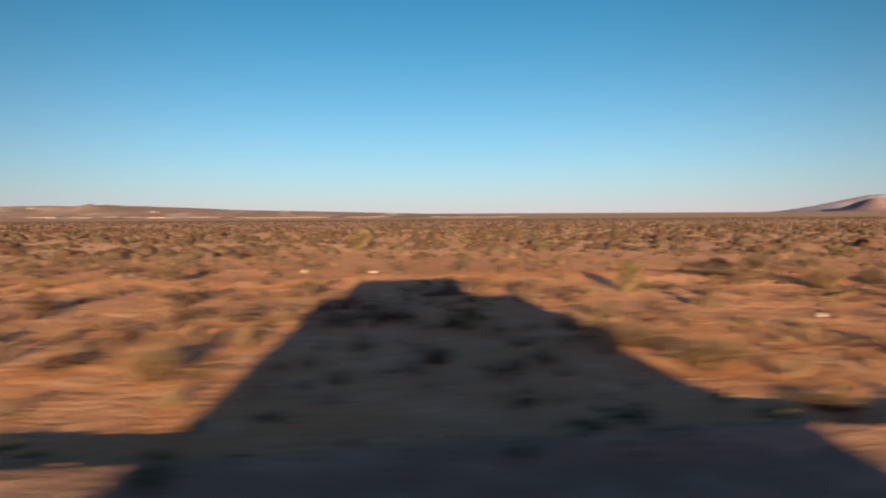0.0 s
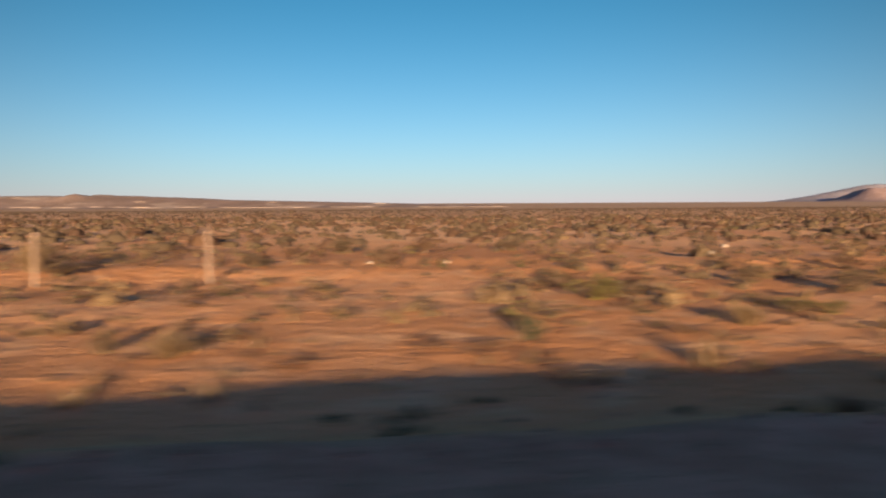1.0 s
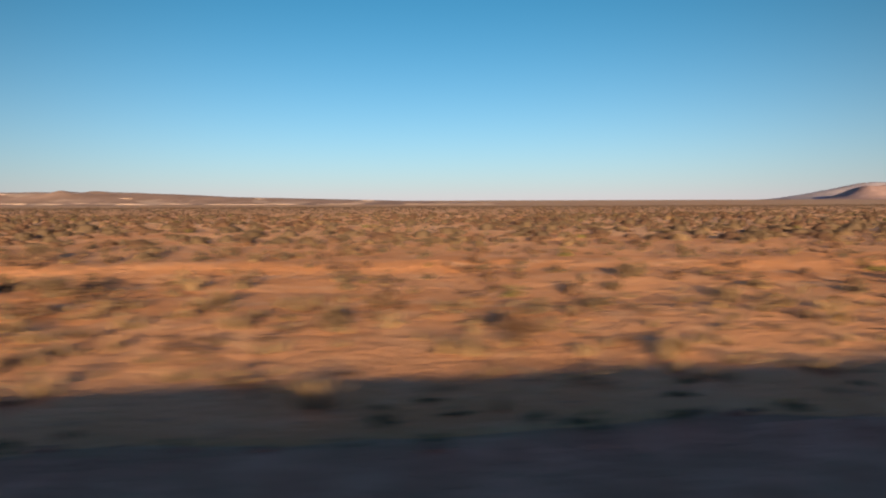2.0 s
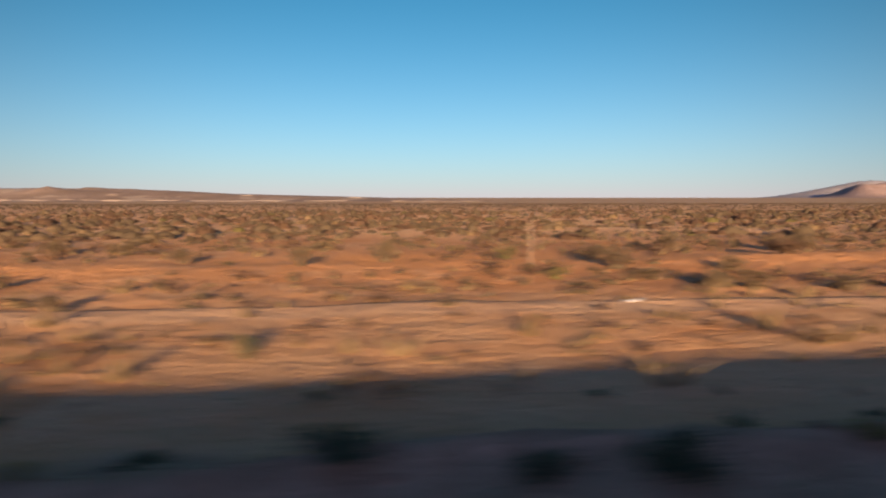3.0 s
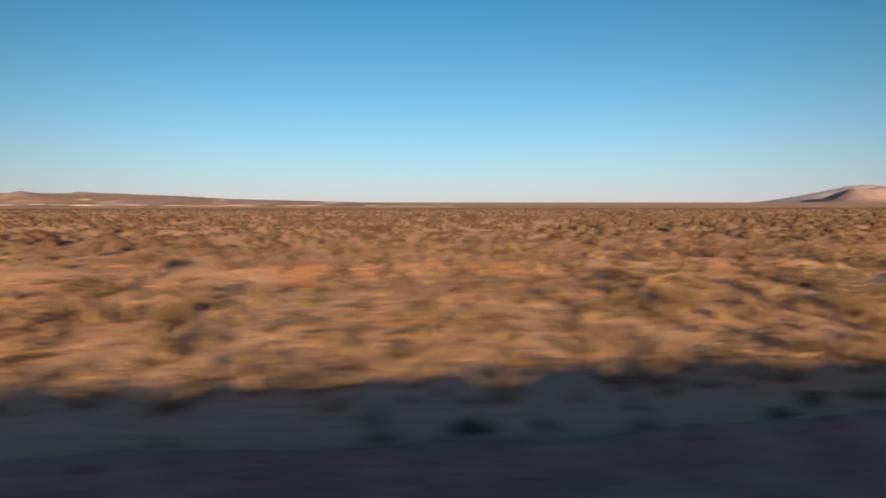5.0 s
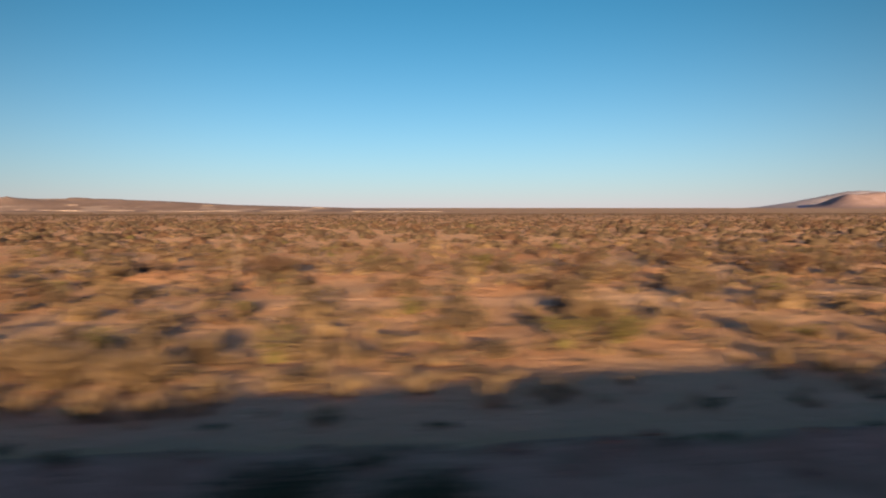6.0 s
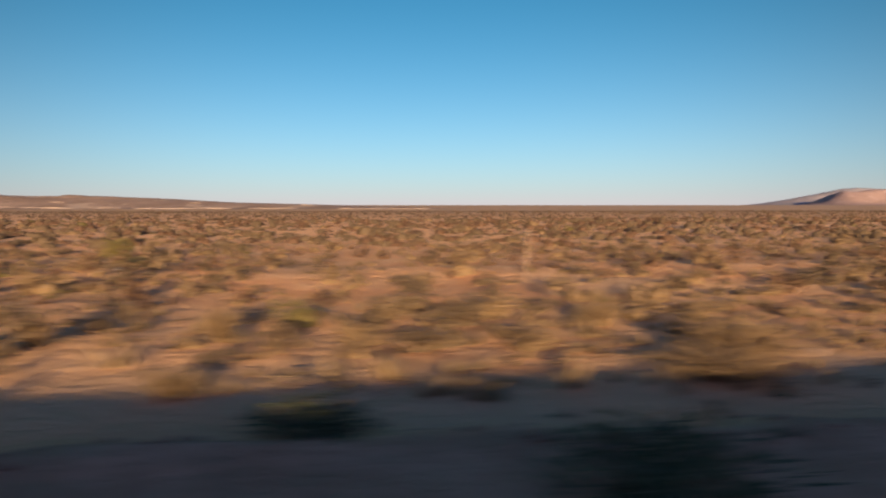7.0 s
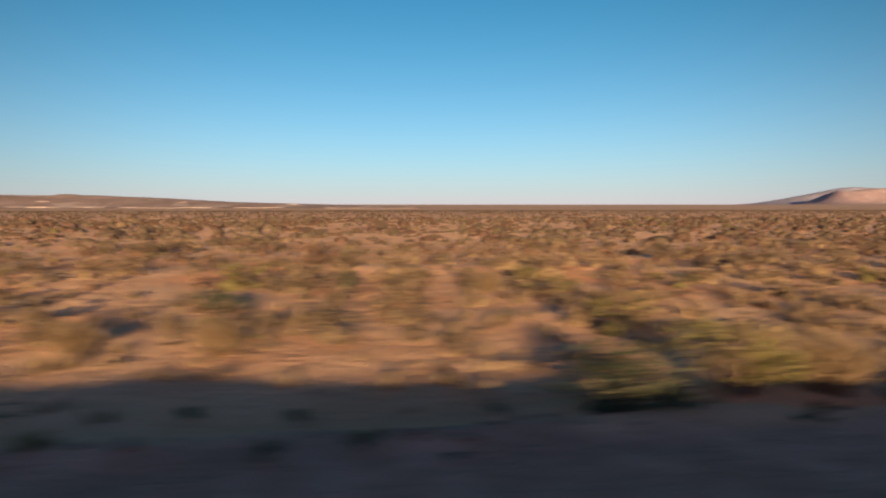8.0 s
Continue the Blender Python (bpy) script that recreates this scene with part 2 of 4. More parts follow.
def land(x, y):
    x, y = np.asarray(x, float), np.asarray(y, float)
    near = 1 - step(y, 60, 200)
    edge = road_edge(x)
    plain_z = (0.05 * value_noise(x / 3.1, y / 2.7, 3) + 0.03 * value_noise(x / 1.1, y / 0.9, 4) + 0.008 * value_noise(x / 0.4, y / 0.35, 5)) * near
    plain_z = plain_z * (0.4 + 0.6 * step(y, 6, 11))
    lip = old_track(x) - 0.08 + 0.05 * value_noise(x / 5, x * 0, 6)      # a low cut edge along the old track
    cut = np.clip(np.interp(x, (78, 84, 112, 117, 176, 181, 200, 206), (0, 1, 1, 0, 0, 1, 1, 0)), 0, 1)
    plain_z = plain_z + 0.04 * cut * np.exp(np.minimum(y - lip, 0) / 0.7) * (1 - step(y, lip, lip + 0.07))
    plain_z = plain_z + 0.10 * np.exp(-((y - 15.5 - 0.8 * value_noise(x / 8, x * 0, 8)) / 1.3) ** 2)
    road = ROAD_UP + 0.006 * value_noise(x / 0.5, y / 0.25, 10) + 0.01 * value_noise(x / 3, y / 1.2, 11)
    windrow = np.clip(np.interp(x, (50, 80, 130, 160), (0.015, 0.085, 0.085, 0.04)) + 0.045 * value_noise(x / 1.7, x * 0 + 2, 12), 0, 1) * np.exp(-((y - edge + 0.12) / 0.17) ** 2)
    side = step(y, edge, edge + 0.55) + (1 - step(y, -5.0, -4.2))
    plain_z = plain_z - 7.0 * (step(y, 80, 850) - step(y, 1800, 3600))
    return road * (1 - side) + plain_z * side + windrow + shade_berm(x, y)


# ---- mesh helpers ----
def mesh_of(name, verts, faces, mat, smooth=False):
    """A mesh from numpy arrays: verts (n, 3), faces (m, 3 or 4)."""
    me = bpy.data.meshes.new(name)
    k = faces.shape[1]
    me.vertices.add(len(verts))
    me.vertices.foreach_set("co", np.ascontiguousarray(verts, np.float32).ravel())
    me.loops.add(faces.size)
    me.loops.foreach_set("vertex_index", np.ascontiguousarray(faces, np.int32).ravel())
    me.polygons.add(len(faces))
    me.polygons.foreach_set("loop_start", np.arange(0, faces.size, k, dtype=np.int32))
    me.polygons.foreach_set("loop_total", np.full(len(faces), k, np.int32))
    me.polygons.foreach_set("use_smooth", np.full(len(faces), smooth))
    me.update(calc_edges=True)
    me.materials.append(mat)
    return me


def part(name, bm, mat, parent, label=""):
    """One bmesh as one mesh object under a thing or a part."""
    me = bpy.data.meshes.new(name)
    bmesh.ops.recalc_face_normals(bm, faces=bm.faces)
    bm.to_mesh(me)
    bm.free()
    me.materials.append(mat)
    ob = new(name, me)
    ob.parent = parent
    return tagged(ob, label)


def grid_sheet(xs, ys, height):
    gx, gy = np.meshgrid(xs, ys)
    verts = np.stack([gx.ravel(), gy.ravel(), height(gx, gy).ravel()], 1)
    nx, ny = len(xs), len(ys)
    i = (np.arange(ny - 1)[:, None] * nx + np.arange(nx - 1)[None, :]).ravel()
    return verts, np.stack([i, i + 1, i + nx + 1, i + nx], 1)


# ---- the land: one sheet to the horizon ----
def spread(*runs):
    return np.unique(np.concatenate([np.arange(a, b, s) for a, b, s in runs]).round(3))


xs = spread((-6000, -400, 400), (-400, -60, 20), (-60, -12, 2), (-12, 250, 0.45), (250, 330, 2), (330, 700, 20), (700, 8001, 400))
ys = spread((-4000, -200, 200), (-200, -12, 10), (-12, -3.2, 0.3), (-3.2, 2.6, 0.6), (2.6, 7, 0.12), (7, 8.4, 0.25), (8.4, 11.6, 0.08), (11.6, 18, 0.26), (18, 40, 1), (40, 200, 5), (200, 1000, 50), (1000, 7001, 500))
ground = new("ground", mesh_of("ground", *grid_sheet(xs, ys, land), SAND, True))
tagged(ground, "red sandy desert plain with a graded gravel road and an added, unseen shading berm", "ground", kind="structure")


# ---- hills on the horizon ----
def ridge_noise(u, v, seed):
    return 0.6 * value_noise(u, v, seed) + 0.3 * value_noise(u * 2.3, v * 2.3, seed + 1) + 0.15 * value_noise(u * 5.1, v * 5.1, seed + 2)


def low_ridge(x, y):
    """Long low rise with one small conical knoll."""
    long = 29.5 * np.clip((440 - x) / 1150, 0, 1) ** 0.86 * np.exp(-((y - 1640) / 130) ** 2) * (1 + 0.03 * ridge_noise(x / 130, y / 130, 21))
    knoll = 7.0 * np.exp(-(((x + 631) / 48) ** 2 + ((y - 1575) / 70) ** 2)) + 6.0 * np.exp(-(((x + 636) / 15) ** 2 + ((y - 1575) / 25) ** 2))
    apron = 2.5 * np.exp(-(((x + 690) / 240) ** 2 + ((y - 1500) / 70) ** 2))
    return long + knoll + apron - 7.6


def far_ridge(x, y):
    """Flat-topped ridge far behind the low rise."""
    body = 58 * step(-x, 100, 1400) * np.exp(-((y - 4250) / 260) ** 2) * (1 + 0.18 * ridge_noise(x / 300, y / 300, 31))
    butte = 8 * (1 - step(np.abs(x + 1590), 30, 75)) * np.exp(-((y - 4200) / 150) ** 2)
    return body + butte - 1.5


def grey_mountain(x, y):
    """Long even shoulder that climbs away from the plain."""
    return 142 * (0.75 * np.clip((x - 3060) / 900, 0, 0.86) + 0.25 * step(x, 2950, 3950)) * np.exp(-((y - 4300 - 0.1 * (x - 3300)) / 250) ** 2) * (1 + 0.09 * ridge_noise(x / 130, y / 130, 41)) - 1.5


def sand_hill(x, y):
    """Bare spur in front of the mountain: a sunlit nose, a steep flank towards -x, a crest that sinks away from the plain."""
    side = x - 3195 - 0.36 * (y - 3600)
    flank = np.where(side < 0, 0.8 * np.exp(-(side / 130) ** 2), (0.8 + 0.42 * step(side, 0, 620)) * np.exp(-(side / 1000) ** 2))
    along = np.where(y < 3600, np.exp(-((y - 3600) / 210) ** 2), np.exp(-((y - 3600) / 380) ** 2))
    return 112 * flank * along * (1 + 0.11 * ridge_noise(x / 110, y / 110, 51)) - 2.5


for name, fn, area, mat, label in (
        ("low_hill", low_ridge, (-2600, 620, 16, 1220, 2000, 20), HILL, "long low scrub-covered rise with a small knoll"),
        ("far_hill", far_ridge, (-4300, 300, 40, 3650, 4700, 40), HILL, "distant flat-topped brown ridge on the horizon"),
        ("mountain", grey_mountain, (2300, 5600, 28, 3700, 4720, 28), MOUNTAIN, "bare grey-brown mountain shoulder on the horizon, paled for distance haze"),
        ("sand_hill", sand_hill, (2700, 5600, 25, 3080, 4700, 25), DUNE, "bare pinkish hill in front of the mountain")):
    x0, x1, dx, y0, y1, dy = area
    hill = new(name, mesh_of(name, *grid_sheet(np.arange(x0, x1 + 1, dx), np.arange(y0, y1 + 1, dy), fn), mat, True))
    tagged(hill, label, "hill" if "hill" in name else "mountain")


def pale_pan(x, y, rx, ry, seed):
    """A pale bare strip: a low uneven swell of clay that follows the rise."""
    rnd = np.random.RandomState(seed)
    n = 28
    a = np.linspace(0, 2 * np.pi, n, endpoint=False)
    r = 1 + 0.25 * rnd.uniform(-1, 1, n)
    rings = []
    for size, up in ((1.0, -0.6), (0.8, 0.7)):
        px, py = x + rx * size * r * np.cos(a), y + ry * size * r * np.sin(a)
        rings.append(np.stack([px, py, np.maximum(low_ridge(px, py), land(px, py)) + up], 1))
    verts = np.concatenate([*rings, [[x, y, float(max(low_ridge(x, y), land(x, y))) + 1.0]]])
    i, j = np.arange(n), (np.arange(n) + 1) % n
    faces = np.concatenate([np.stack([i, j, j + n], 1), np.stack([i, j + n, i + n], 1), np.stack([i + n, j + n, np.full(n, 2 * n)], 1)])
    ob = new("clay_pan", mesh_of("clay_pan", verts, faces, PAN, True))
    tagged(ob, "pale bare clay strip on the scrubby rise", "clay pan", group="clay pans along the low rise")


pan_rnd = random.Random(12)
for k in range(28):                            # most lie along the foot of the rise, a few on its slope
    foot = k % 7
    pale_pan(-760 + 41 * k + pan_rnd.uniform(-40, 40), pan_rnd.uniform(1425, 1462) if foot else pan_rnd.choice((1510, 1555, 1585)) + pan_rnd.uniform(-12, 12),
             pan_rnd.uniform(16, 46) if foot else pan_rnd.uniform(9, 24), pan_rnd.uniform(1.2, 4.0) if foot else pan_rnd.uniform(0.8, 2.0), k)


# ---- plants ----
def blades(rnd, centres, out, length, width):
    """Small pointed leaves as quads, each at a centre and leaning along out."""
    n = len(centres)
    d = out + rnd.normal(0, 0.55, (n, 3))
    d /= np.linalg.norm(d, axis=1)[:, None]
    s = np.cross(d, rnd.normal(0, 1, (n, 3)))
    s /= np.linalg.norm(s, axis=1)[:, None]
    ln = (length * rnd.uniform(0.6, 1.4, n))[:, None]
    wd = (width * rnd.uniform(0.6, 1.4, n))[:, None]
    base, tip = centres - d * ln * 0.5, centres + d * ln * 0.5
    v = np.stack([base - s * wd * 0.35, base + s * wd * 0.35, tip * 0.6 + base * 0.4 + s * wd * 0.5, tip], 1).reshape(-1, 3)
    return v, np.arange(4 * n).reshape(n, 4)


def dome(seed, n, length, width, clumps=9):
    """Leaves of one rounded bush, one unit wide and one high, in uneven clumps."""
    rnd = np.random.RandomState(seed)
    a, e = rnd.uniform(0, 2 * np.pi, clumps), rnd.uniform(0.0, 1.25, clumps)
    reach = rnd.uniform(0.17, 0.36, clumps)
    cc = np.stack([reach * np.cos(a) * np.cos(e), reach * np.sin(a) * np.cos(e), 0.26 + 1.55 * reach * np.sin(e)], 1)
    cr = rnd.uniform(0.15, 0.27, clumps)
    pick = rnd.randint(0, clumps, n)
    d = rnd.normal(0, 1, (n, 3))
    d /= np.linalg.norm(d, axis=1)[:, None]
    r = cr[pick] * rnd.uniform(0.45, 1.05, n) ** 0.6
    c = cc[pick] + d * r[:, None] * np.array([1, 1, 1.15])
    c[:, 2] = np.abs(c[:, 2]) * 0.95 + 0.02
    return blades(rnd, c, d * 0.9 + np.array([0, 0, 0.5]), length, width)


def lumps(seed, n, seg, rows, size=1.0):
    """Rounded uneven heads of twigs that fill the heart of a bush, one unit wide and one high."""
    rnd = np.random.RandomState(seed)
    vs, fs, o = [], [], 0
    for k in range(n):
        a, d = rnd.uniform(0, 6.283), (0.0 if n == 1 else rnd.uniform(0.1, 0.24))
        r, h = rnd.uniform(0.22, 0.34) if n > 1 else 0.44, rnd.uniform(0.5, 0.92) if n > 1 else 0.88
        for j in range(rows + 1):
            e = j / rows * 1.45
            for i in range(seg):
                t, q = 6.283 * (i + 0.5 * (j % 2)) / seg, rnd.uniform(0.86, 1.14)
                vs.append((d * math.cos(a) + r * q * math.cos(e) * math.cos(t), d * math.sin(a) + r * q * math.cos(e) * math.sin(t), h * math.sin(e) * rnd.uniform(0.93, 1.07) - 0.03))
        for j in range(rows):
            for i in range(seg):
                p, w = o + j * seg, (i + 1) % seg
                fs.append((p + i, p + w, p + seg + w, p + seg + i))
        top = o + rows * seg
        fs += [(top, top + i, top + i + 1, top + i + 2) for i in range(1, seg - 2, 2)]
        o += (rows + 1) * seg
    return np.array(vs) * size, np.array(fs)


def bush(seed, leaves, length, width, clumps, heads):
    """Leaves, over a filled heart where heads are given."""
    va, fa = dome(seed, leaves, length, width, clumps)
    if heads is None:
        return va, fa
    vb, fb = lumps(seed + 1, *heads)
    return np.concatenate([va, vb]), np.concatenate([fa, fb + len(va)])


def tuft(seed, n, thick=0.022):
    """A grass tussock: tapering stalks in two joints that lean outwards."""
    rnd = np.random.RandomState(seed)
    a = rnd.uniform(0, 2 * np.pi, n)
    lean = rnd.uniform(0.04, 0.46, n)
    h = rnd.uniform(0.45, 1.0, n)
    foot = np.stack([0.16 * np.cos(a) * rnd.uniform(0, 1, n), 0.16 * np.sin(a) * rnd.uniform(0, 1, n), np.zeros(n) - 0.02], 1)
    out = np.stack([np.cos(a), np.sin(a), np.zeros(n)], 1)
    mid = foot + out * (lean * 0.35)[:, None] + np.stack([0 * h, 0 * h, h * 0.6], 1)
    tip = foot + out * lean[:, None] + np.stack([0 * h, 0 * h, h], 1)
    b = rnd.uniform(0, 2 * np.pi, n)
    s = np.stack([np.cos(b), np.sin(b), 0 * b], 1) * thick
    v = np.stack([foot - s, foot + s, mid + s * 0.8, mid - s * 0.8, tip + s * 0.2, tip - s * 0.2], 1).reshape(-1, 3)
    i = np.arange(n)[:, None] * 6
    return v, np.concatenate([i + np.array([[0, 1, 2, 3]]), i + np.array([[3, 2, 4, 5]])])


def stalks(seed, n=11):
    """Forking woody stems below a bush, as thin three-sided prisms."""
    rnd = np.random.RandomState(seed)
    vs, fs = [], []
    for k in range(n):
        a, r = rnd.uniform(0, 6.283), rnd.uniform(0.12, 0.36)
        foot, tip = np.array([0.04 * math.cos(a), 0.04 * math.sin(a), -0.05]), np.array([r * math.cos(a), r * math.sin(a), rnd.uniform(0.35, 0.75)])
        for p, q, w0, w1 in ((foot, tip, 0.022, 0.008), (foot * 0.5 + tip * 0.5, tip + rnd.normal(0, 0.12, 3), 0.012, 0.005)):
            o = len(vs) * 6
            ring = [np.array([math.cos(t), math.sin(t), 0]) for t in (0, 2.1, 4.2)]
            vs.append(np.array([p + c * w0 for c in ring] + [q + c * w1 for c in ring]))
            fs += [(o + i, o + (i + 1) % 3, o + 3 + (i + 1) % 3, o + 3 + i) for i in range(3)]
    return np.concatenate(vs), np.array(fs)


PLANT_NAMES = {
    "g": ("shrub", "dry grey-olive desert shrub rooted in red sand", "shrub"),
    "b": ("shrub", "dry russet-brown desert shrub rooted in red sand", "shrub"),
    "k": ("shrub", "yellow-green desert shrub rooted in red sand", "shrub"),
    "d": ("shrub", "low deep-green bush growing on the road verge", "shrub"),
    "y": ("grass_tussock", "dry straw-coloured grass tussock on bare sand", "grass"),
}
PLANTS = {}
for kind in "gbkd":
    PLANTS[kind] = [(mesh_of("foliage", *bush(ord(kind) * 10 + v, 520, 0.11, 0.034, 12, (4, 6, 2, 0.42)), LEAF[kind]), mesh_of("woody_base", *stalks(ord(kind) * 10 + v), TWIG)) for v in range(4)]
for v in range(4):
    (va, fa), (vb, fb) = tuft(900 + v, 170, 0.011), dome(950 + v, 420, 0.17, 0.02, 9)
    PLANTS.setdefault("y", []).append((mesh_of("grass_tussock", np.concatenate([va, vb]), np.concatenate([fa, fb + len(va)]), LEAF["y"]),))
plant_rnd = random.Random(5)


def plant(kind, x, y, w, h):
    name, label, category = PLANT_NAMES[kind]
    meshes = PLANTS[kind][plant_rnd.randrange(4)]
    root = new(name, meshes[0] if len(meshes) == 1 else None)
    size = "knee-high " if h > 0.5 else "ankle-high " if h < 0.2 else ""
    tagged(root, size + label, category, group="scrub along the road verge" if y < 9 else "scrub on the plain")
    root.matrix_basis = Matrix.LocRotScale((x, y, float(land(x, y)) - 0.01), Euler((0, 0, plant_rnd.uniform(0, 6.28))), (w, w, h))
    for me in meshes if len(meshes) > 1 else ():
        ob = new(me.name.split(".")[0], me)
        ob.parent = root
    return root


# x, y, width, height of the plants that stand out
RUSSET_SHRUBS = [
    (-5.4, 11.5, 0.77, 0.34), (-3.2, 7.1, 0.72, 0.17), (30.7, 15.4, 0.83, 0.44), (32, 20.3, 1.04, 0.43), (41.7, 14, 0.83, 0.39), (48.3, 12.5,
    0.46, 0.29), (51.1, 12.1, 1.14, 0.48), (101.5, 15.8, 1.37, 0.38), (103.7, 6.7, 0.29, 0.2), (177.9, 15.2, 1.07, 0.44), (178.2, 16.1, 0.94,
    0.4), (185.7, 15.6, 0.87, 0.41), (188.8, 16.7, 1.27, 0.45), (190.8, 14.5, 1.21, 0.61), (238.4, 19.5, 0.89, 0.45), (238.8, 17.1, 0.9, 0.3)]
GREY_SHRUBS_A = [
    (-4.6, 15.8, 0.81, 0.41), (-1.1, 12.8, 0.67, 0.34), (8.4, 14.1, 1.49, 0.38), (10.1, 16.9, 1.02, 0.36), (10.2, 15.3, 0.89, 0.59), (10.3,
    10.9, 0.83, 0.46), (11.8, 13.3, 0.79, 0.33), (13.1, 10.9, 0.57, 0.38), (15.2, 10.9, 0.98, 0.44), (20, 14.3, 0.67, 0.47), (22.2, 16.6, 0.94,
    0.78), (23.4, 14.9, 1, 0.35), (27.1, 7.4, 0.38, 0.25), (27.2, 17, 0.89, 0.37), (29.4, 21.7, 1.46, 0.55), (33.8, 12, 0.45, 0.39), (34.9,
    10.7, 0.46, 0.23), (35, 21, 1.09, 0.46), (37.7, 11.8, 0.57, 0.4), (38.8, 10.3, 0.91, 0.41), (39.2, 8, 0.36, 0.21), (39.8, 7.8, 0.64, 0.18),
    (41.5, 8.2, 0.54, 0.23)]
GREY_SHRUBS_B = [
    (42.7, 5.8, 0.45, 0.17), (43.7, 11.8, 0.67, 0.33), (44.7, 9.3, 0.83, 0.35), (46, 11.3, 0.61, 0.29), (48.8, 10.8, 0.3, 0.18), (50.1, 7.6,
    0.44, 0.21), (51.1, 18.9, 1.09, 0.51), (54.7, 11.6, 0.92, 0.41), (81.3, 19.4, 0.97, 0.45), (83.3, 19.1, 0.97, 0.45), (85.5, 9.7, 0.41,
    0.33), (85.6, 16.4, 0.71, 0.4), (88.6, 14.8, 0.65, 0.44), (90.6, 16.1, 0.72, 0.58), (95.6, 13.4, 1, 0.5), (95.8, 11.9, 0.9, 0.28), (96,
    15.8, 1.03, 0.41), (97, 10.5, 0.82, 0.37), (98.1, 13, 0.75, 0.35), (99.8, 19, 1.26, 0.58), (100, 10.1, 0.93, 0.34), (101, 9.9, 0.51, 0.32),
    (102.9, 17, 0.89, 0.57)]
GREY_SHRUBS_C = [
    (103.2, 18.9, 0.96, 0.56), (104.1, 9.5, 0.51, 0.3), (104.7, 19.7, 1.01, 0.59), (105.7, 11, 1.02, 0.32), (106.8, 9.2, 0.59, 0.24), (107,
    15.5, 0.8, 0.4), (107.1, 10.6, 0.54, 0.27), (108.3, 15, 0.78, 0.39), (108.4, 11.3, 0.59, 0.2), (108.5, 18.2, 1.16, 0.33), (109.4, 13.6,
    0.76, 0.35), (109.7, 14.4, 0.89, 0.38), (110.5, 12, 0.68, 0.2), (113.9, 13.8, 0.76, 0.32), (115.2, 7.2, 0.28, 0.21), (115.4, 9.8, 0.58,
    0.23), (115.4, 11.1, 0.63, 0.26), (116.7, 8.2, 0.42, 0.17), (118.7, 14, 0.8, 0.33), (119.3, 7.4, 0.26, 0.13), (120.2, 10.2, 0.64, 0.26),
    (120.8, 14.4, 0.98, 0.35), (121.4, 8.8, 0.97, 0.23)]
GREY_SHRUBS_D = [
    (121.6, 5.6, 0.37, 0.2), (122.3, 14.2, 0.84, 0.39), (123.4, 9.3, 0.26, 0.23), (123.6, 17.2, 0.94, 0.31), (134.9, 6.6, 0.36, 0.17), (135.6,
    7.2, 0.39, 0.13), (135.8, 9.4, 0.68, 0.28), (136.4, 5.2, 0.44, 0.14), (136.6, 7.2, 0.86, 0.32), (136.8, 9.3, 0.51, 0.24), (138.7, 15.2, 0.7,
    0.5), (140.2, 11.8, 0.56, 0.31), (142, 20.1, 0.75, 0.52), (145.1, 15.1, 0.87, 0.48), (174.9, 11.3, 0.67, 0.36), (180.3, 7.4, 0.4, 0.19),
    (180.6, 15.8, 0.81, 0.4), (180.9, 11.9, 0.64, 0.3), (181.4, 8.4, 0.77, 0.29), (181.5, 6.8, 0.5, 0.17), (181.5, 9.7, 0.65, 0.33), (183.9,
    11.3, 0.89, 0.39), (186, 10.7, 0.96, 0.48)]
GREY_SHRUBS_E = [
    (187.7, 7.4, 0.27, 0.14), (188, 8.6, 0.4, 0.2), (191.4, 14, 0.97, 0.43), (192, 10.3, 0.69, 0.39), (192.7, 16.2, 0.85, 0.34), (193.3, 13,
    0.75, 0.37), (194, 8.3, 0.58, 0.26), (195.5, 11, 0.79, 0.28), (196.6, 8, 0.44, 0.16), (206.6, 8.6, 0.44, 0.21), (209, 7.4, 0.65, 0.31),
    (209.3, 8.9, 0.47, 0.22), (209.7, 8.8, 0.32, 0.19), (210.6, 7.1, 0.84, 0.25), (210.9, 10.2, 0.46, 0.22), (211.4, 8.6, 0.79, 0.33), (211.8,
    7.1, 0.6, 0.22), (216.1, 11.7, 0.67, 0.31), (218.9, 21.6, 0.55, 0.37), (219.8, 10.7, 0.81, 0.25), (225.4, 9.7, 1.3, 0.43), (225.9, 6.5,
    0.53, 0.2), (226.8, 18.5, 1, 0.33)]
GREY_SHRUBS_F = [
    (230.8, 10.3, 0.53, 0.31), (231.3, 6.5, 0.39, 0.08), (231.3, 10.2, 0.53, 0.35), (231.8, 9.4, 0.55, 0.26), (232.3, 8, 0.42, 0.1), (232.7,
    10.6, 0.47, 0.28), (233.2, 21.3, 1.51, 0.47), (233.5, 9.4, 0.75, 0.33), (234.4, 9.5, 1.03, 0.34), (235.3, 6.7, 0.62, 0.25), (236.3, 7.8,
    0.8, 0.33), (237.7, 7.9, 0.27, 0.34), (238.8, 7.8, 0.41, 0.38), (239.5, 9.4, 0.36, 0.23), (239.6, 10, 0.54, 0.32), (239.6, 15.1, 0.84,
    0.42), (240.6, 7.4, 0.45, 0.19), (240.6, 10.8, 1.35, 0.44), (240.8, 5.7, 0.32, 0.11), (241, 6.8, 0.5, 0.24), (249, 18.1, 1.07, 0.53)]
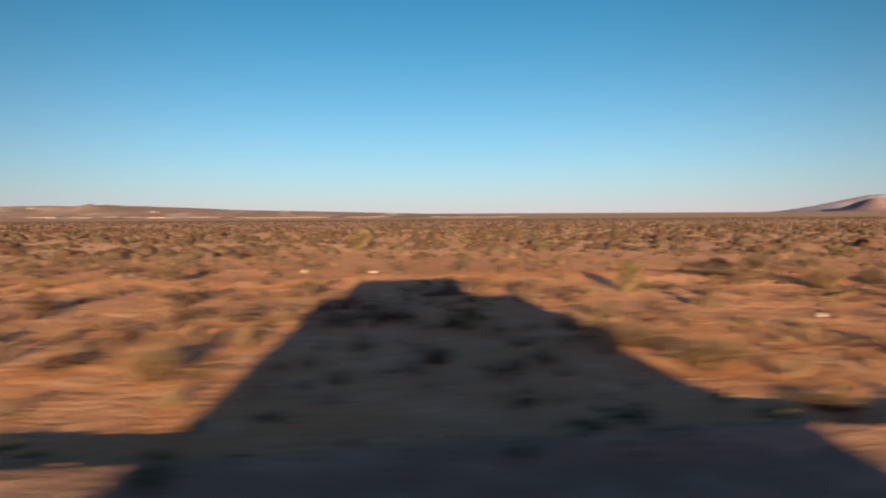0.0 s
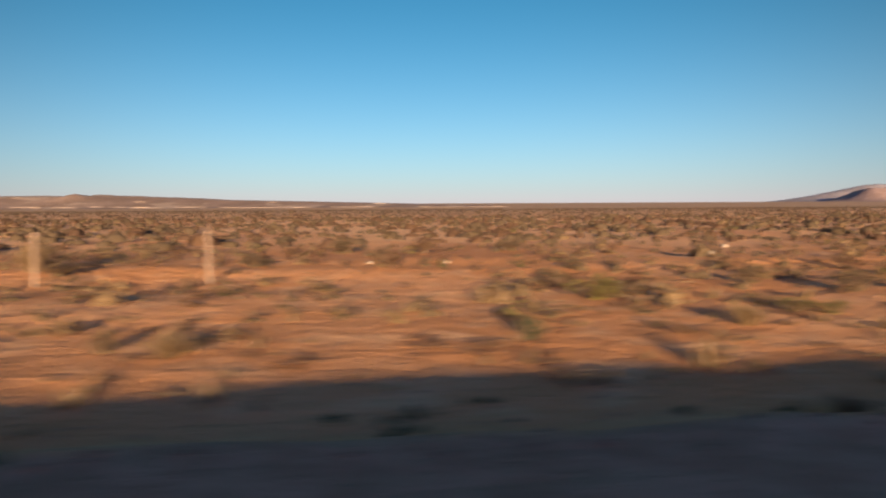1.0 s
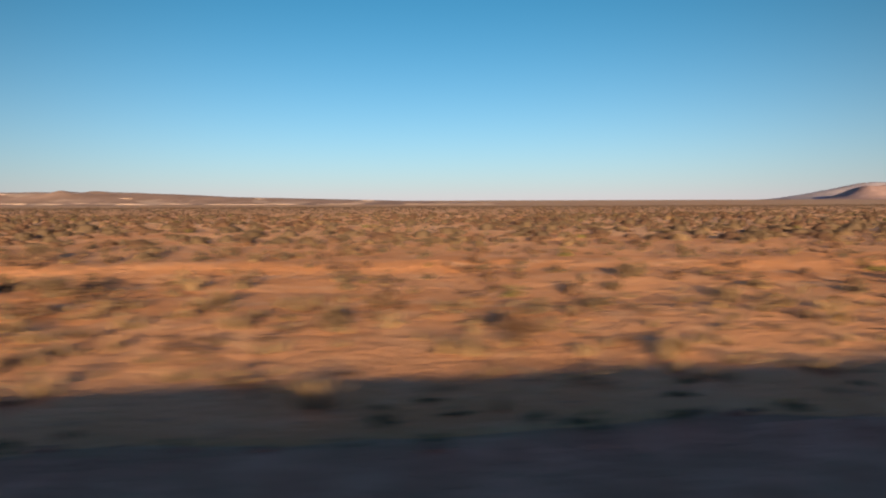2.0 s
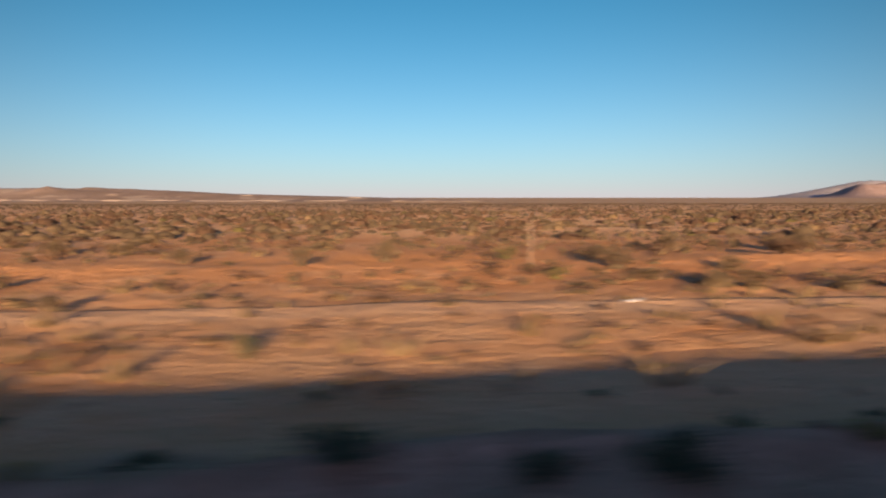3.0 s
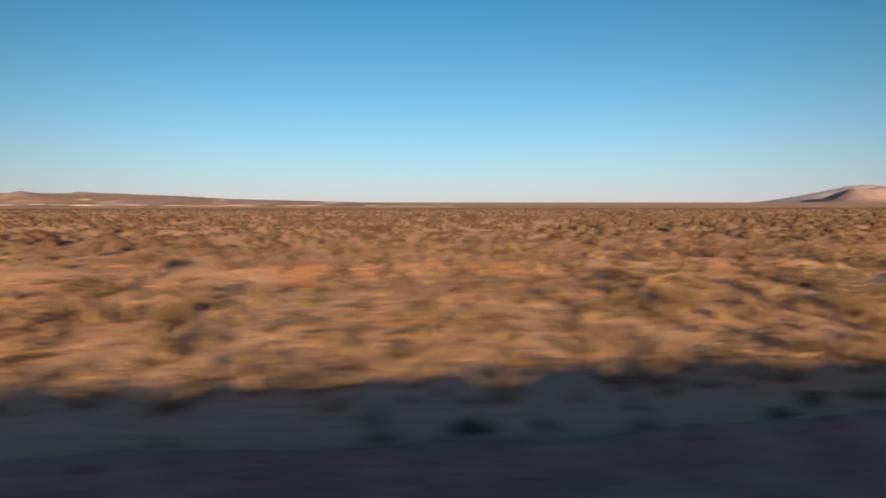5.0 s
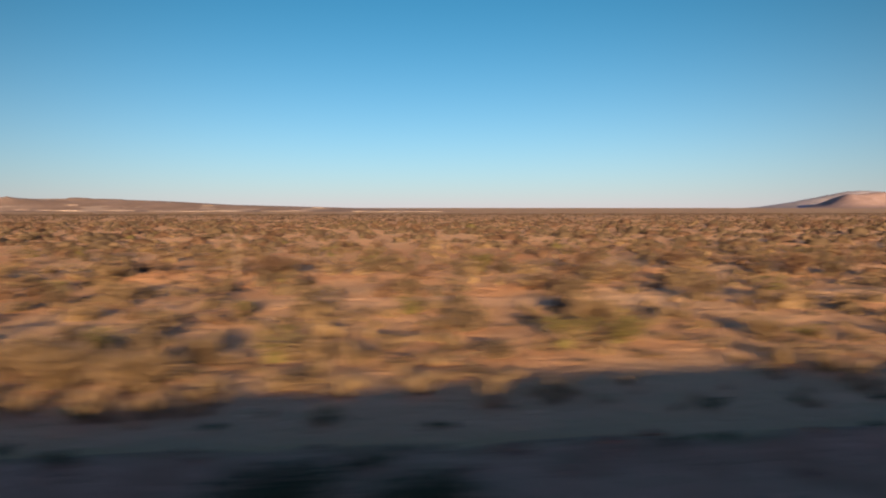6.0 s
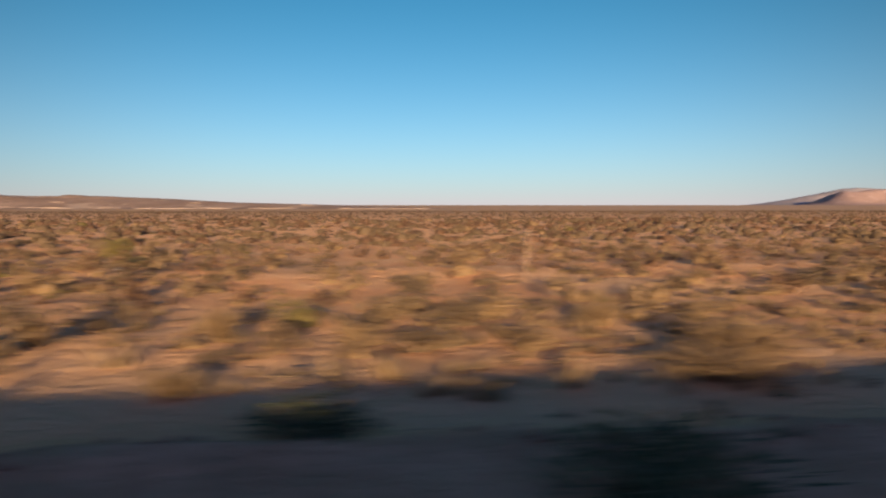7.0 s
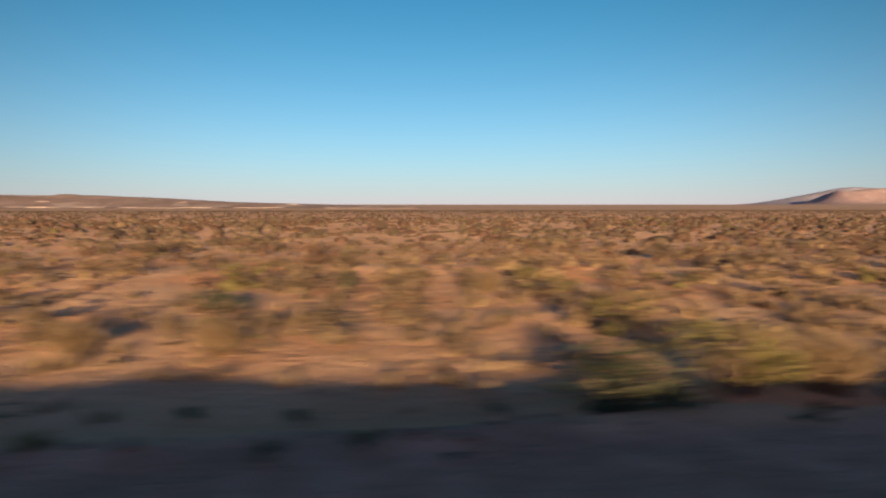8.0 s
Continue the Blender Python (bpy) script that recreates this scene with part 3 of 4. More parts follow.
YELLOW_SHRUBS_A = [
    (-0, 30, 1.2, 0.75), (5.4, 12.4, 0.64, 0.64), (34, 10.5, 1.08, 0.44), (36.5, 8.7, 0.69, 0.26), (36.8, 8.3, 0.43, 0.25), (39.8, 10.2, 0.94,
    0.47), (41.9, 8.4, 0.5, 0.32), (47.9, 11.6, 0.68, 0.34), (53.3, 11.3, 0.66, 0.4), (88.2, 3.5, 0.18, 0.13), (93.1, 3.4, 0.35, 0.13), (93.7,
    15.8, 0.65, 0.41), (101.9, 10.1, 0.69, 0.36), (103.1, 7.3, 0.38, 0.23), (108.3, 9.4, 0.49, 0.24), (113.1, 14.3, 0.96, 0.21), (115.2, 14.5,
    1.12, 0.22), (115.9, 7.3, 0.57, 0.32), (116.8, 14.1, 0.49, 0.18), (118, 9.1, 0.48, 0.37), (139.6, 5.9, 0.76, 0.38), (178.2, 9.8, 0.51,
    0.24), (182.4, 7.2, 0.73, 0.36)]
YELLOW_SHRUBS_B = [
    (182.9, 15.5, 0.81, 0.47), (183.1, 7.4, 0.88, 0.38), (185.8, 7.5, 0.44, 0.18), (192.2, 7.3, 0.58, 0.33), (192.6, 6.5, 0.83, 0.47), (198.2,
    3.8, 0.5, 0.21), (203.4, 18.3, 1.21, 0.78), (228.5, 4.4, 0.53, 0.19), (232.8, 9.3, 0.92, 0.46), (238, 4, 0.27, 0.12), (243.2, 11.8, 0.81,
    0.46), (243.3, 5.1, 1.14, 0.72), (243.7, 11.5, 0.85, 0.3)]
TUSSOCKS_A = [
    (-2.1, 6.6, 0.68, 0.34), (0.8, 6.9, 0.5, 0.19), (3.3, 7.4, 1.12, 0.25), (3.7, 6.3, 1.03, 0.3), (3.9, 4.8, 0.67, 0.12), (9.8, 12.3, 0.97,
    0.48), (12, 6.5, 0.55, 0.22), (12.2, 10.7, 0.65, 0.51), (13.7, 10.8, 0.38, 0.38), (18.9, 4.9, 0.29, 0.07), (18.9, 6, 0.7, 0.23), (18.9, 7,
    0.54, 0.27), (22.5, 15.6, 0.89, 0.66), (27.9, 7.1, 0.61, 0.25), (33.7, 4.3, 0.44, 0.13), (35.1, 7.8, 0.53, 0.26), (41.6, 6.9, 0.45, 0.26),
    (42, 10.3, 0.62, 0.35), (42.8, 8.3, 0.39, 0.27), (49, 7, 1.01, 0.34), (50.1, 6.2, 1.11, 0.37), (52, 11.9, 0.57, 0.41), (107.2, 5.8, 0.44,
    0.25)]
TUSSOCKS_B = [
    (107.6, 6.6, 0.44, 0.22), (108.4, 6.8, 0.59, 0.29), (108.6, 6.3, 0.54, 0.22), (108.8, 5.6, 0.87, 0.27), (115.3, 8.5, 0.49, 0.24), (116.8,
    6.7, 0.53, 0.27), (123.5, 5.8, 0.68, 0.28), (123.5, 8.2, 1.09, 0.35), (124.5, 5.7, 0.56, 0.2), (133.2, 3.7, 0.25, 0.09), (137.7, 3.9, 0.35,
    0.11), (176.7, 6.8, 0.86, 0.29), (177.2, 6.1, 0.77, 0.36), (178, 5.9, 0.86, 0.38), (178.3, 6.9, 0.48, 0.27), (183.2, 8.5, 0.8, 0.44),
    (185.2, 7.5, 0.59, 0.26), (189.9, 9.3, 0.62, 0.35), (190.6, 9, 0.77, 0.51), (191.6, 8.4, 0.82, 0.33), (197.9, 15.5, 0.85, 0.51), (198.7,
    9.4, 0.71, 0.28), (206.2, 7.8, 0.53, 0.36)]
TUSSOCKS_C = [
    (208.3, 7.8, 0.55, 0.41), (208.4, 5.6, 0.68, 0.22), (213.3, 8.4, 0.79, 0.36), (213.4, 5.5, 1.4, 0.27), (214.1, 6.5, 1.45, 0.35), (236.8,
    7.4, 0.69, 0.35), (238.4, 7.2, 0.75, 0.38), (242.3, 11.5, 0.67, 0.39), (243.8, 9.7, 0.64, 0.26), (244.1, 5, 0.9, 0.55)]
VERGE_BUSHES_A = [
    (32, 7.4, 0.48, 0.31), (88.8, 6.6, 0.29, 0.26), (89.8, 3.5, 0.48, 0.1), (91, 3.3, 0.31, 0.08), (91.8, 3.2, 0.44, 0.25), (103.5, 3.6, 0.62,
    0.3), (105.7, 4.8, 0.67, 0.36), (120.4, 3, 0.7, 0.21), (122.5, 2.9, 0.24, 0.22), (122.6, 7.3, 0.69, 0.29), (134.2, 3.8, 0.3, 0.12), (134.8,
    3.1, 0.94, 0.17), (135.9, 3.6, 0.61, 0.19), (137.2, 3.9, 0.3, 0.18), (138, 3.6, 0.54, 0.13), (179.5, 3.3, 0.54, 0.18), (180.3, 3.2, 0.42,
    0.15), (194.6, 3.2, 1.05, 0.23), (195.9, 11.7, 0.93, 0.35), (197.5, 3.8, 0.71, 0.32), (199.9, 12.1, 0.68, 0.32), (204.2, 17.2, 0.82, 0.29),
    (209.7, 4.4, 0.83, 0.28)]
VERGE_BUSHES_B = [
    (211.5, 3.1, 1.06, 0.38), (223.8, 3.6, 0.29, 0.09), (227.3, 3.8, 0.81, 0.39), (237.9, 9.9, 1.02, 0.33), (239.7, 12.3, 0.58, 0.35), (242,
    4.8, 0.92, 0.57)]
for kind, rows in (("b", RUSSET_SHRUBS), ("g", GREY_SHRUBS_A), ("g", GREY_SHRUBS_B), ("g", GREY_SHRUBS_C), ("g", GREY_SHRUBS_D), ("g", GREY_SHRUBS_E), ("g", GREY_SHRUBS_F), ("k", YELLOW_SHRUBS_A), ("k", YELLOW_SHRUBS_B), ("y", TUSSOCKS_A), ("y", TUSSOCKS_B), ("y", TUSSOCKS_C), ("d", VERGE_BUSHES_A), ("d", VERGE_BUSHES_B)):
    for x, y, w, h in rows:
        low = kind == "d" and y < 6                # the verge bushes spread wide and flat
        plant(kind, x, y, w * (1.6 if low else 1.12), max(h * (1.0 if low else 1.15), 0.13))
ROCKS = [
    (-5.9, 16.9, 0.34), (-1.6, 17.9, 0.22), (0.3, 17.3, 0.25), (7.2, 9.1, 0.18), (40.0, 18.2, 0.38), (41.1, 19.0, 0.32), (32.3, 17.1, 0.25), (30.2,
    17.4, 0.22), (43.4, 22.0, 0.38), (107.6, 13.2, 0.19), (117.9, 8, 0.28), (134.5, 5.8, 0.19), (232.1, 11.9, 0.34), (229.1,
    10.4, 0.25), (234.3, 11.3, 0.23), (206.4, 15.6, 0.19), (14, 10.8, 0.19), (204.2, 15.9, 0.3), (189.7, 8.7, 0.13), (233.2, 11.5, 0.14), (230,
    10.2, 0.12)]

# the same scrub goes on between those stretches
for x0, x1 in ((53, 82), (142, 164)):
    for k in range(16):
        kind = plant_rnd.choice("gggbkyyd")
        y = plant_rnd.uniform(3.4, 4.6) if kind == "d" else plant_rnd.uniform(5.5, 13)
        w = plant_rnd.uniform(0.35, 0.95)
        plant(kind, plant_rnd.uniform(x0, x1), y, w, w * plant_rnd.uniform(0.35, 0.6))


# ---- stones ----
def stone_mesh(seed):
    """A worn angular stone of unit width."""
    bm = bmesh.new()
    bmesh.ops.create_icosphere(bm, subdivisions=2, radius=0.5)
    rnd = random.Random(seed)
    cuts = [Vector((rnd.uniform(-1, 1), rnd.uniform(-1, 1), rnd.uniform(-0.6, 1))).normalized() for _ in range(6)]
    for v in bm.verts:
        for c in cuts:
            d = v.co.dot(c) - 0.36
            if d > 0:
                v.co -= c * d * 0.85
        v.co += Vector((rnd.uniform(-1, 1), rnd.uniform(-1, 1), rnd.uniform(-1, 1))) * 0.018
        v.co.z *= 0.72
    me = bpy.data.meshes.new("stone")
    bm.to_mesh(me)
    bm.free()
    me.materials.append(STONE)
    return me


STONES = [stone_mesh(s) for s in range(5)]
for k, (x, y, w) in enumerate(ROCKS):
    ob = new("stone", STONES[k % 5])
    ob.matrix_basis = Matrix.LocRotScale((x, y, float(land(x, y)) + 0.1 * w), Euler((0.1, 0.1, k * 1.7)), (w * 0.8, w * 0.65, w * 0.6))
    tagged(ob, "pale sun-bleached stone lying on red sand", "stone", group="pale stones on the plain")


# ---- litter beside the road ----
def glass_bottle(x, y):
    """An empty bottle lying on its side: body, neck and lip."""
    m, n, l, b = material("green_glass", 0.08, 0.5)
    b.inputs["Base Color"].default_value = (0.03, 0.12, 0.05, 1)
    b.inputs["Transmission Weight"].default_value = 0.6
    root = new("bottle")
    root.matrix_basis = pose(x, y, float(land(x, y)) + 0.036, 0, 90, 14)
    tagged(root, "empty green glass bottle lying on the sand", "bottle")
    for name, rows in (("body", ((0.0, -0.13), (0.034, -0.13), (0.037, -0.11), (0.037, 0.03), (0.03, 0.06))), ("neck", ((0.03, 0.06), (0.016, 0.085), (0.014, 0.13), (0.017, 0.131), (0.017, 0.145), (0.0, 0.145)))):
        bm = bmesh.new()
        rings = [[bm.verts.new((r * math.cos(a * math.pi / 8), r * math.sin(a * math.pi / 8), z)) for a in range(16)] for r, z in rows]
        for p, q in zip(rings, rings[1:]):
            for i in range(16):
                bm.faces.new((p[i], p[(i + 1) % 16], q[(i + 1) % 16], q[i]))
        bmesh.ops.remove_doubles(bm, verts=bm.verts, dist=0.0002)
        part(name, bm, m, root)


def scrap(x, y, length, colour, label, turn):
    """A bent piece of sheet with a curled end."""
    bm = bmesh.new()
    rnd = random.Random(int(x))
    top, low = [], []
    for i in range(7):
        u = i / 6 - 0.5
        lift = 0.012 + 0.03 * max(0.0, u) ** 2 * 4 + rnd.uniform(0, 0.006)
        for s in (-1, 1):
            wide = 0.055 * rnd.uniform(0.85, 1.1)
            top.append(bm.verts.new((u * length, s * wide, lift + 0.012)))
            low.append(bm.verts.new((u * length, s * wide, lift)))
    for i in range(6):
        a = 2 * i
        bm.faces.new((top[a], top[a + 2], top[a + 3], top[a + 1]))
        bm.faces.new((low[a], low[a + 1], low[a + 3], low[a + 2]))
        bm.faces.new((top[a], low[a], low[a + 2], top[a + 2]))
        bm.faces.new((top[a + 1], top[a + 3], low[a + 3], low[a + 1]))
    bm.faces.new((top[0], top[1], low[1], low[0]))
    bm.faces.new((top[12], low[12], low[13], top[13]))
    bmesh.ops.recalc_face_normals(bm, faces=bm.faces)
    me = bpy.data.meshes.new("scrap")
    bm.to_mesh(me)
    bm.free()
    me.materials.append(plain("scrap_paint", colour, 0.6, 0.0, 0.2, 20.0))
    ob = new("scrap", me)
    ob.matrix_basis = pose(x, y, float(land(x, y)) - 0.012, 0, 0, turn)
    tagged(ob, label, "litter", group="litter beside the road")


glass_bottle(101.74, 7.28)
scrap(118.64, 6.58, 0.34, (0.62, 0.17, 0.03), "bent orange piece of scrap lying on the sand", 4)
scrap(122.96, 3.62, 0.20, (0.50, 0.08, 0.04), "small red piece of scrap on the gravel edge", -8)
scrap(94.17, 9.30, 0.26, (0.72, 0.68, 0.62), "pale flat piece of scrap on the sand", 3)
scrap(223.47, 9.96, 0.22, (0.70, 0.66, 0.60), "pale flat piece of scrap on the sand", -12)


# ---- thin dark tube along the old track ----
def water_pipe(x0, x1):
    """A thin dark tube, drawn for the track's dark line, that wanders over the sand and dips under it here and there.
    """
    bm = bmesh.new()
    rings = []
    for x in np.arange(x0, x1, 0.5):
        y = float(old_track(x)) + 0.05 * float(value_noise(x / 4.0, 5.0, 70)) + 0.015 * float(value_noise(x / 1.2, 2.0, 71))
        z = float(land(x, y)) + 0.008 + 0.02 * float(value_noise(x / 1.6, 8.0, 72))
        rings.append([bm.verts.new((x, y + 0.019 * math.cos(a * math.pi / 4), z + 0.019 * math.sin(a * math.pi / 4))) for a in range(8)])
    for p, q in zip(rings, rings[1:]):
        for i in range(8):
            bm.faces.new((p[i], q[i], q[(i + 1) % 8], p[(i + 1) % 8]))
    bm.faces.new(rings[0])
    bm.faces.new(rings[-1])
    bmesh.ops.recalc_face_normals(bm, faces=bm.faces)
    me = bpy.data.meshes.new("water_pipe")
    bm.to_mesh(me)
    bm.free()
    me.materials.append(TUBE_DARK)
    ob = new("water_pipe", me)
    tagged(ob, "thin dark tube half buried in the sand", "pipe", group="pipe along the old track")


TUBE_DARK = plain("dusty_dark_plastic", (0.055, 0.038, 0.03), 0.8, 0.0, 0.3, 2.0)
water_pipe(84.0, 114.0)
water_pipe(188.0, 200.0)


# ---- fence posts ----
def fence_post(x, y, h, lean, sway, thick):
    """A weathered round post, a little bent, with a chamfered top."""
    rnd = random.Random(int(x * 10))
    root = new("fence_post")
    root.matrix_basis = pose(x, y, float(land(x, y)) - 0.05, lean, sway, rnd.uniform(0, 90))
    tagged(root, "weathered pale wooden fence post standing in red sand", "fence post", group="posts of the old fence")
    bm = bmesh.new()
    rings = []
    for z, r in ((0, 1.05), (0.3, 1.0), (0.7, 0.96), (h - 0.03, 0.92), (h, 0.66)):
        ox, oy, r = rnd.uniform(-0.01, 0.01), rnd.uniform(-0.01, 0.01), r * thick
        rings.append([bm.verts.new((ox + r * math.cos(a * math.pi / 5) * rnd.uniform(0.92, 1.08), oy + r * math.sin(a * math.pi / 5), z)) for a in range(10)])
    for a, b in zip(rings, rings[1:]):
        for i in range(10):
            bm.faces.new((a[i], a[(i + 1) % 10], b[(i + 1) % 10], b[i]))
    bm.faces.new(rings[-1])
    part("shaft", bm, WOOD, root)
    return root


for x, lean, sway in ((16.8, 2, -3), (23.45, 0, 2), (26.85, -1, 0), (93.7, 1, -2), (113.5, -2, 1), (120.3, 1, 0), (124.0, 0, 2), (136.4, -1, -2), (140.5, 2, 1), (177.4, 0, -1), (213.6, 1, 2)):
    fence_post(x, 13.6, 1.16, lean, sway, 0.042 if x < 60 else 0.021)   # stout posts at first, thin droppers further on


# ---- scrub past counting ----
stuff_rnd = np.random.RandomState(77)


def scatter(name, shapes, mat, x, y, w, h, label, category, smooth=False):
    """Many plants of one kind joined into one mesh."""
    z = land(x, y) - 0.02
    turn, pick = stuff_rnd.uniform(0, 6.283, len(x)), stuff_rnd.randint(0, len(shapes), len(x))
    vs, fs, base = [], [], 0
    for k, (v, f) in enumerate(shapes):
        sel = np.nonzero(pick == k)[0]
        if not len(sel):
            continue
        c, s = np.cos(turn[sel])[:, None], np.sin(turn[sel])[:, None]
        px = (v[None, :, 0] * c - v[None, :, 1] * s) * w[sel][:, None] + x[sel][:, None]
        py = (v[None, :, 0] * s + v[None, :, 1] * c) * w[sel][:, None] + y[sel][:, None]
        pz = v[None, :, 2] * h[sel][:, None] + z[sel][:, None]
        vs.append(np.stack([px, py, pz], 2).reshape(-1, 3))
        fs.append((f[None] + (np.arange(len(sel)) * len(v))[:, None, None]).reshape(-1, 4) + base)
        base += len(sel) * len(v)
    ob = new(name, mesh_of(name, np.concatenate(vs), np.concatenate(fs), mat, smooth))
    return tagged(ob, label, category, kind="stuff")


def strewn(n, y0, y1, power=1.0):
    """n places between two distances from the road, over the width that the walk shows."""
    y = y0 + (y1 - y0) * stuff_rnd.uniform(0, 1, n) ** power
    return stuff_rnd.uniform(0, 1, n) * (255 + 1.75 * y) - 12 - 0.75 * y, y


def patchy(x, y, keep):
    """Thin a scatter into drifts and bare patches."""
    f = 0.5 + 0.5 * (0.65 * value_noise(x / 6.5, y / 5.0, 60) + 0.35 * value_noise(x / 2.1, y / 1.9, 61))
    strip = np.exp(-((y - 15.6 - 0.8 * value_noise(x / 8, x * 0, 8)) / 1.7) ** 2)
    bare = np.interp(x, (50, 75, 142, 160), (0.6, 1.0, 1.0, 0.15))
    track = np.exp(-((y - old_track(x) + 0.45) / 0.75) ** 2) * np.interp(x, (78, 84, 112, 117, 176, 181, 200, 206), (0, 1, 1, 0, 0, 1, 1, 0))
    ok = stuff_rnd.uniform(0, 1, len(x)) < keep * np.clip(0.15 + 1.5 * f, 0, 1.4) * (1 - 0.97 * bare * strip) * (1 - 0.92 * track)
    return x[ok], y[ok]


def overgrown(x, y):
    """Thin the verge where it was graded bare."""
    keep = np.interp(x, (0, 20, 30, 45, 55, 85, 93, 102, 135, 165, 180, 195, 210, 221, 232, 242), (0.4, 0.5, 0.22, 0.55, 0.5, 0.3, 0.5, 0.8, 0.85, 1.0, 0.8, 0.35, 1.0, 0.2, 0.3, 0.9))
    ok = stuff_rnd.uniform(0, 1, len(x)) < keep
    return x[ok], y[ok]


KINDS = (("g", 0.43, "grey-olive"), ("b", 0.275, "russet-brown"), ("k", 0.035, "yellow-green"), ("y", 0.22, "straw-coloured"))
for kind, share, word in KINDS:
    zones = (("near", 8.6, 24, 6400, 1.0, (44, 0.17, 0.062), (2, 5, 2, 0.54), 0.62), ("middle", 24, 70, 19000, 1.0, (13, 0.26, 0.13), (1, 6, 2, 0.8), 0.76),
             ("far", 70, 240, 47000, 1.3, (3, 0.40, 0.27), (1, 5, 1, 0.62), 0.76), ("horizon", 240, 1100, 30000, 1.6, (4, 0.5, 0.34), None, 1.0))
    for zone, y0, y1, n, power, (leaves, ln, wd), heads, size in zones:
        x, y = patchy(*strewn(int(n * share * (0.05 if kind in "ky" and y0 > 60 else 0.2 if kind in "ky" and y0 > 20 else 1.0)), y0, y1, power), 0.95 if zone == "near" else 0.85)
        w = size * stuff_rnd.gamma(7, 1 / 7, len(x))
        h = w * stuff_rnd.uniform(0.30, 0.52, len(x)) * (0.55 if y0 > 60 else 0.8 if y0 > 20 else 1.0)
        shapes = [bush(400 + ord(kind) + v, leaves, ln, wd, 6, heads) for v in range(5)]
        scatter("scrub", shapes, LEAF[kind], x, y, w, h,
                word + " low desert scrub scattered over the red plain", "scrub", y0 > 20)

# thin dry grass and seedlings between the road and the scrub
x, y = overgrown(*patchy(*strewn(5600, 4.7, 11.0), 0.75))
w = stuff_rnd.uniform(0.12, 0.34, len(x))
scatter("grass", [tuft(500 + v, 11, 0.05) for v in range(5)], LEAF["y"], x, y, w, w * stuff_rnd.uniform(0.3, 0.7, len(x)), "sparse dry straw grass on the graded verge", "grass")
x, y = overgrown(*patchy(*strewn(4700, 5.0, 10.5), 0.75))
w2 = stuff_rnd.uniform(0.3, 0.75, len(x))
scatter("grass", [tuft(520 + v, 14, 0.038) for v in range(5)], LEAF["y"], x, y, w2, w2 * stuff_rnd.uniform(0.22, 0.5, len(x)), "low tan grass clumps on the graded verge", "grass")
x, y = strewn(500, 3.6, 5.2)
w = stuff_rnd.uniform(0.12, 0.4, len(x))
scatter("weeds", [dome(600 + v, 44, 0.28, 0.10, 5) for v in range(5)], LEAF["d"], x, y, w, w * stuff_rnd.uniform(0.3, 0.6, len(x)), "low green weeds along the edge of the gravel", "weeds")


# olive, brown and tan growth that mats the verge
for kind, word, n, x0, x1 in (("b", "russet-brown", 1700, -20, 150), ("g", "grey-olive", 1300, 140, 260), ("y", "straw-coloured", 2400, -20, 260)):
    x, y = patchy(stuff_rnd.uniform(x0, x1, n), stuff_rnd.uniform(5.2, 10.0, n), 0.95)
    x, y = overgrown(x, y)
    w = stuff_rnd.uniform(0.25, 0.65, len(x))
    scatter("undergrowth", [dome(620 + v, 25, 0.28, 0.08, 6) for v in range(5)], LEAF[kind], x, y, w, w * stuff_rnd.uniform(0.2, 0.45, len(x)), word + " soft low growth matting the sandy verge", "undergrowth")

# thicker scrub along the last stretch of the road
for kind, word, n in (("g", "grey-olive", 500), ("b", "russet-brown", 350), ("y", "straw-coloured", 750)):
    x, y = stuff_rnd.uniform(150, 285, n), stuff_rnd.uniform(10.5, 27, n)
    w = 0.62 * stuff_rnd.gamma(7, 1 / 7, len(x))
    scatter("scrub", [bush(740 + ord(kind) + v, 44, 0.18, 0.066, 8, (2, 5, 2, 0.54)) for v in range(5)], LEAF[kind], x, y, w, w * stuff_rnd.uniform(0.35, 0.6, len(x)), word + " low desert scrub scattered over the red plain", "scrub")

# soft rounded bushes, thickest along the last stretch
for kind, word, n, x0, x1, y0, y1 in (("y", "straw-coloured", 300, 162, 262, 6.8, 15), ("g", "grey-olive", 190, 162, 262, 7.2, 16), ("k", "yellow-green", 45, 166, 262, 6.5, 14), ("y", "straw-coloured", 110, 96, 150, 6.6, 11), ("g", "grey-olive", 60, 96, 150, 7, 13)):
    x, y = stuff_rnd.uniform(x0, x1, n), stuff_rnd.uniform(y0, y1, n)
    x, y = x[np.abs(y - old_track(x) + 0.45) > 0.8], y[np.abs(y - old_track(x) + 0.45) > 0.8]
    x, y = overgrown(x, y)
    w = 0.8 * stuff_rnd.gamma(9, 1 / 9, len(x))
    scatter("bushes", [bush(860 + ord(kind) + v, 130, 0.14, 0.045, 10, (3, 6, 2, 0.6)) for v in range(5)], LEAF[kind], x, y, w, w * stuff_rnd.uniform(0.38, 0.55, len(x)), word + " rounded soft bushes on the sandy plain", "bush")

# the plain behind the road
x = stuff_rnd.uniform(-60, 300, 1500)
y = stuff_rnd.uniform(-70, -10.5, 1500)
w = stuff_rnd.uniform(0.3, 0.8, len(x))
scatter("scrub", [bush(700 + v, 8, 0.34, 0.18, 6, (1, 6, 2, 0.9)) for v in range(5)], LEAF["g"], x, y, w, w * 0.45, "grey-olive low desert scrub scattered over the red plain", "scrub")


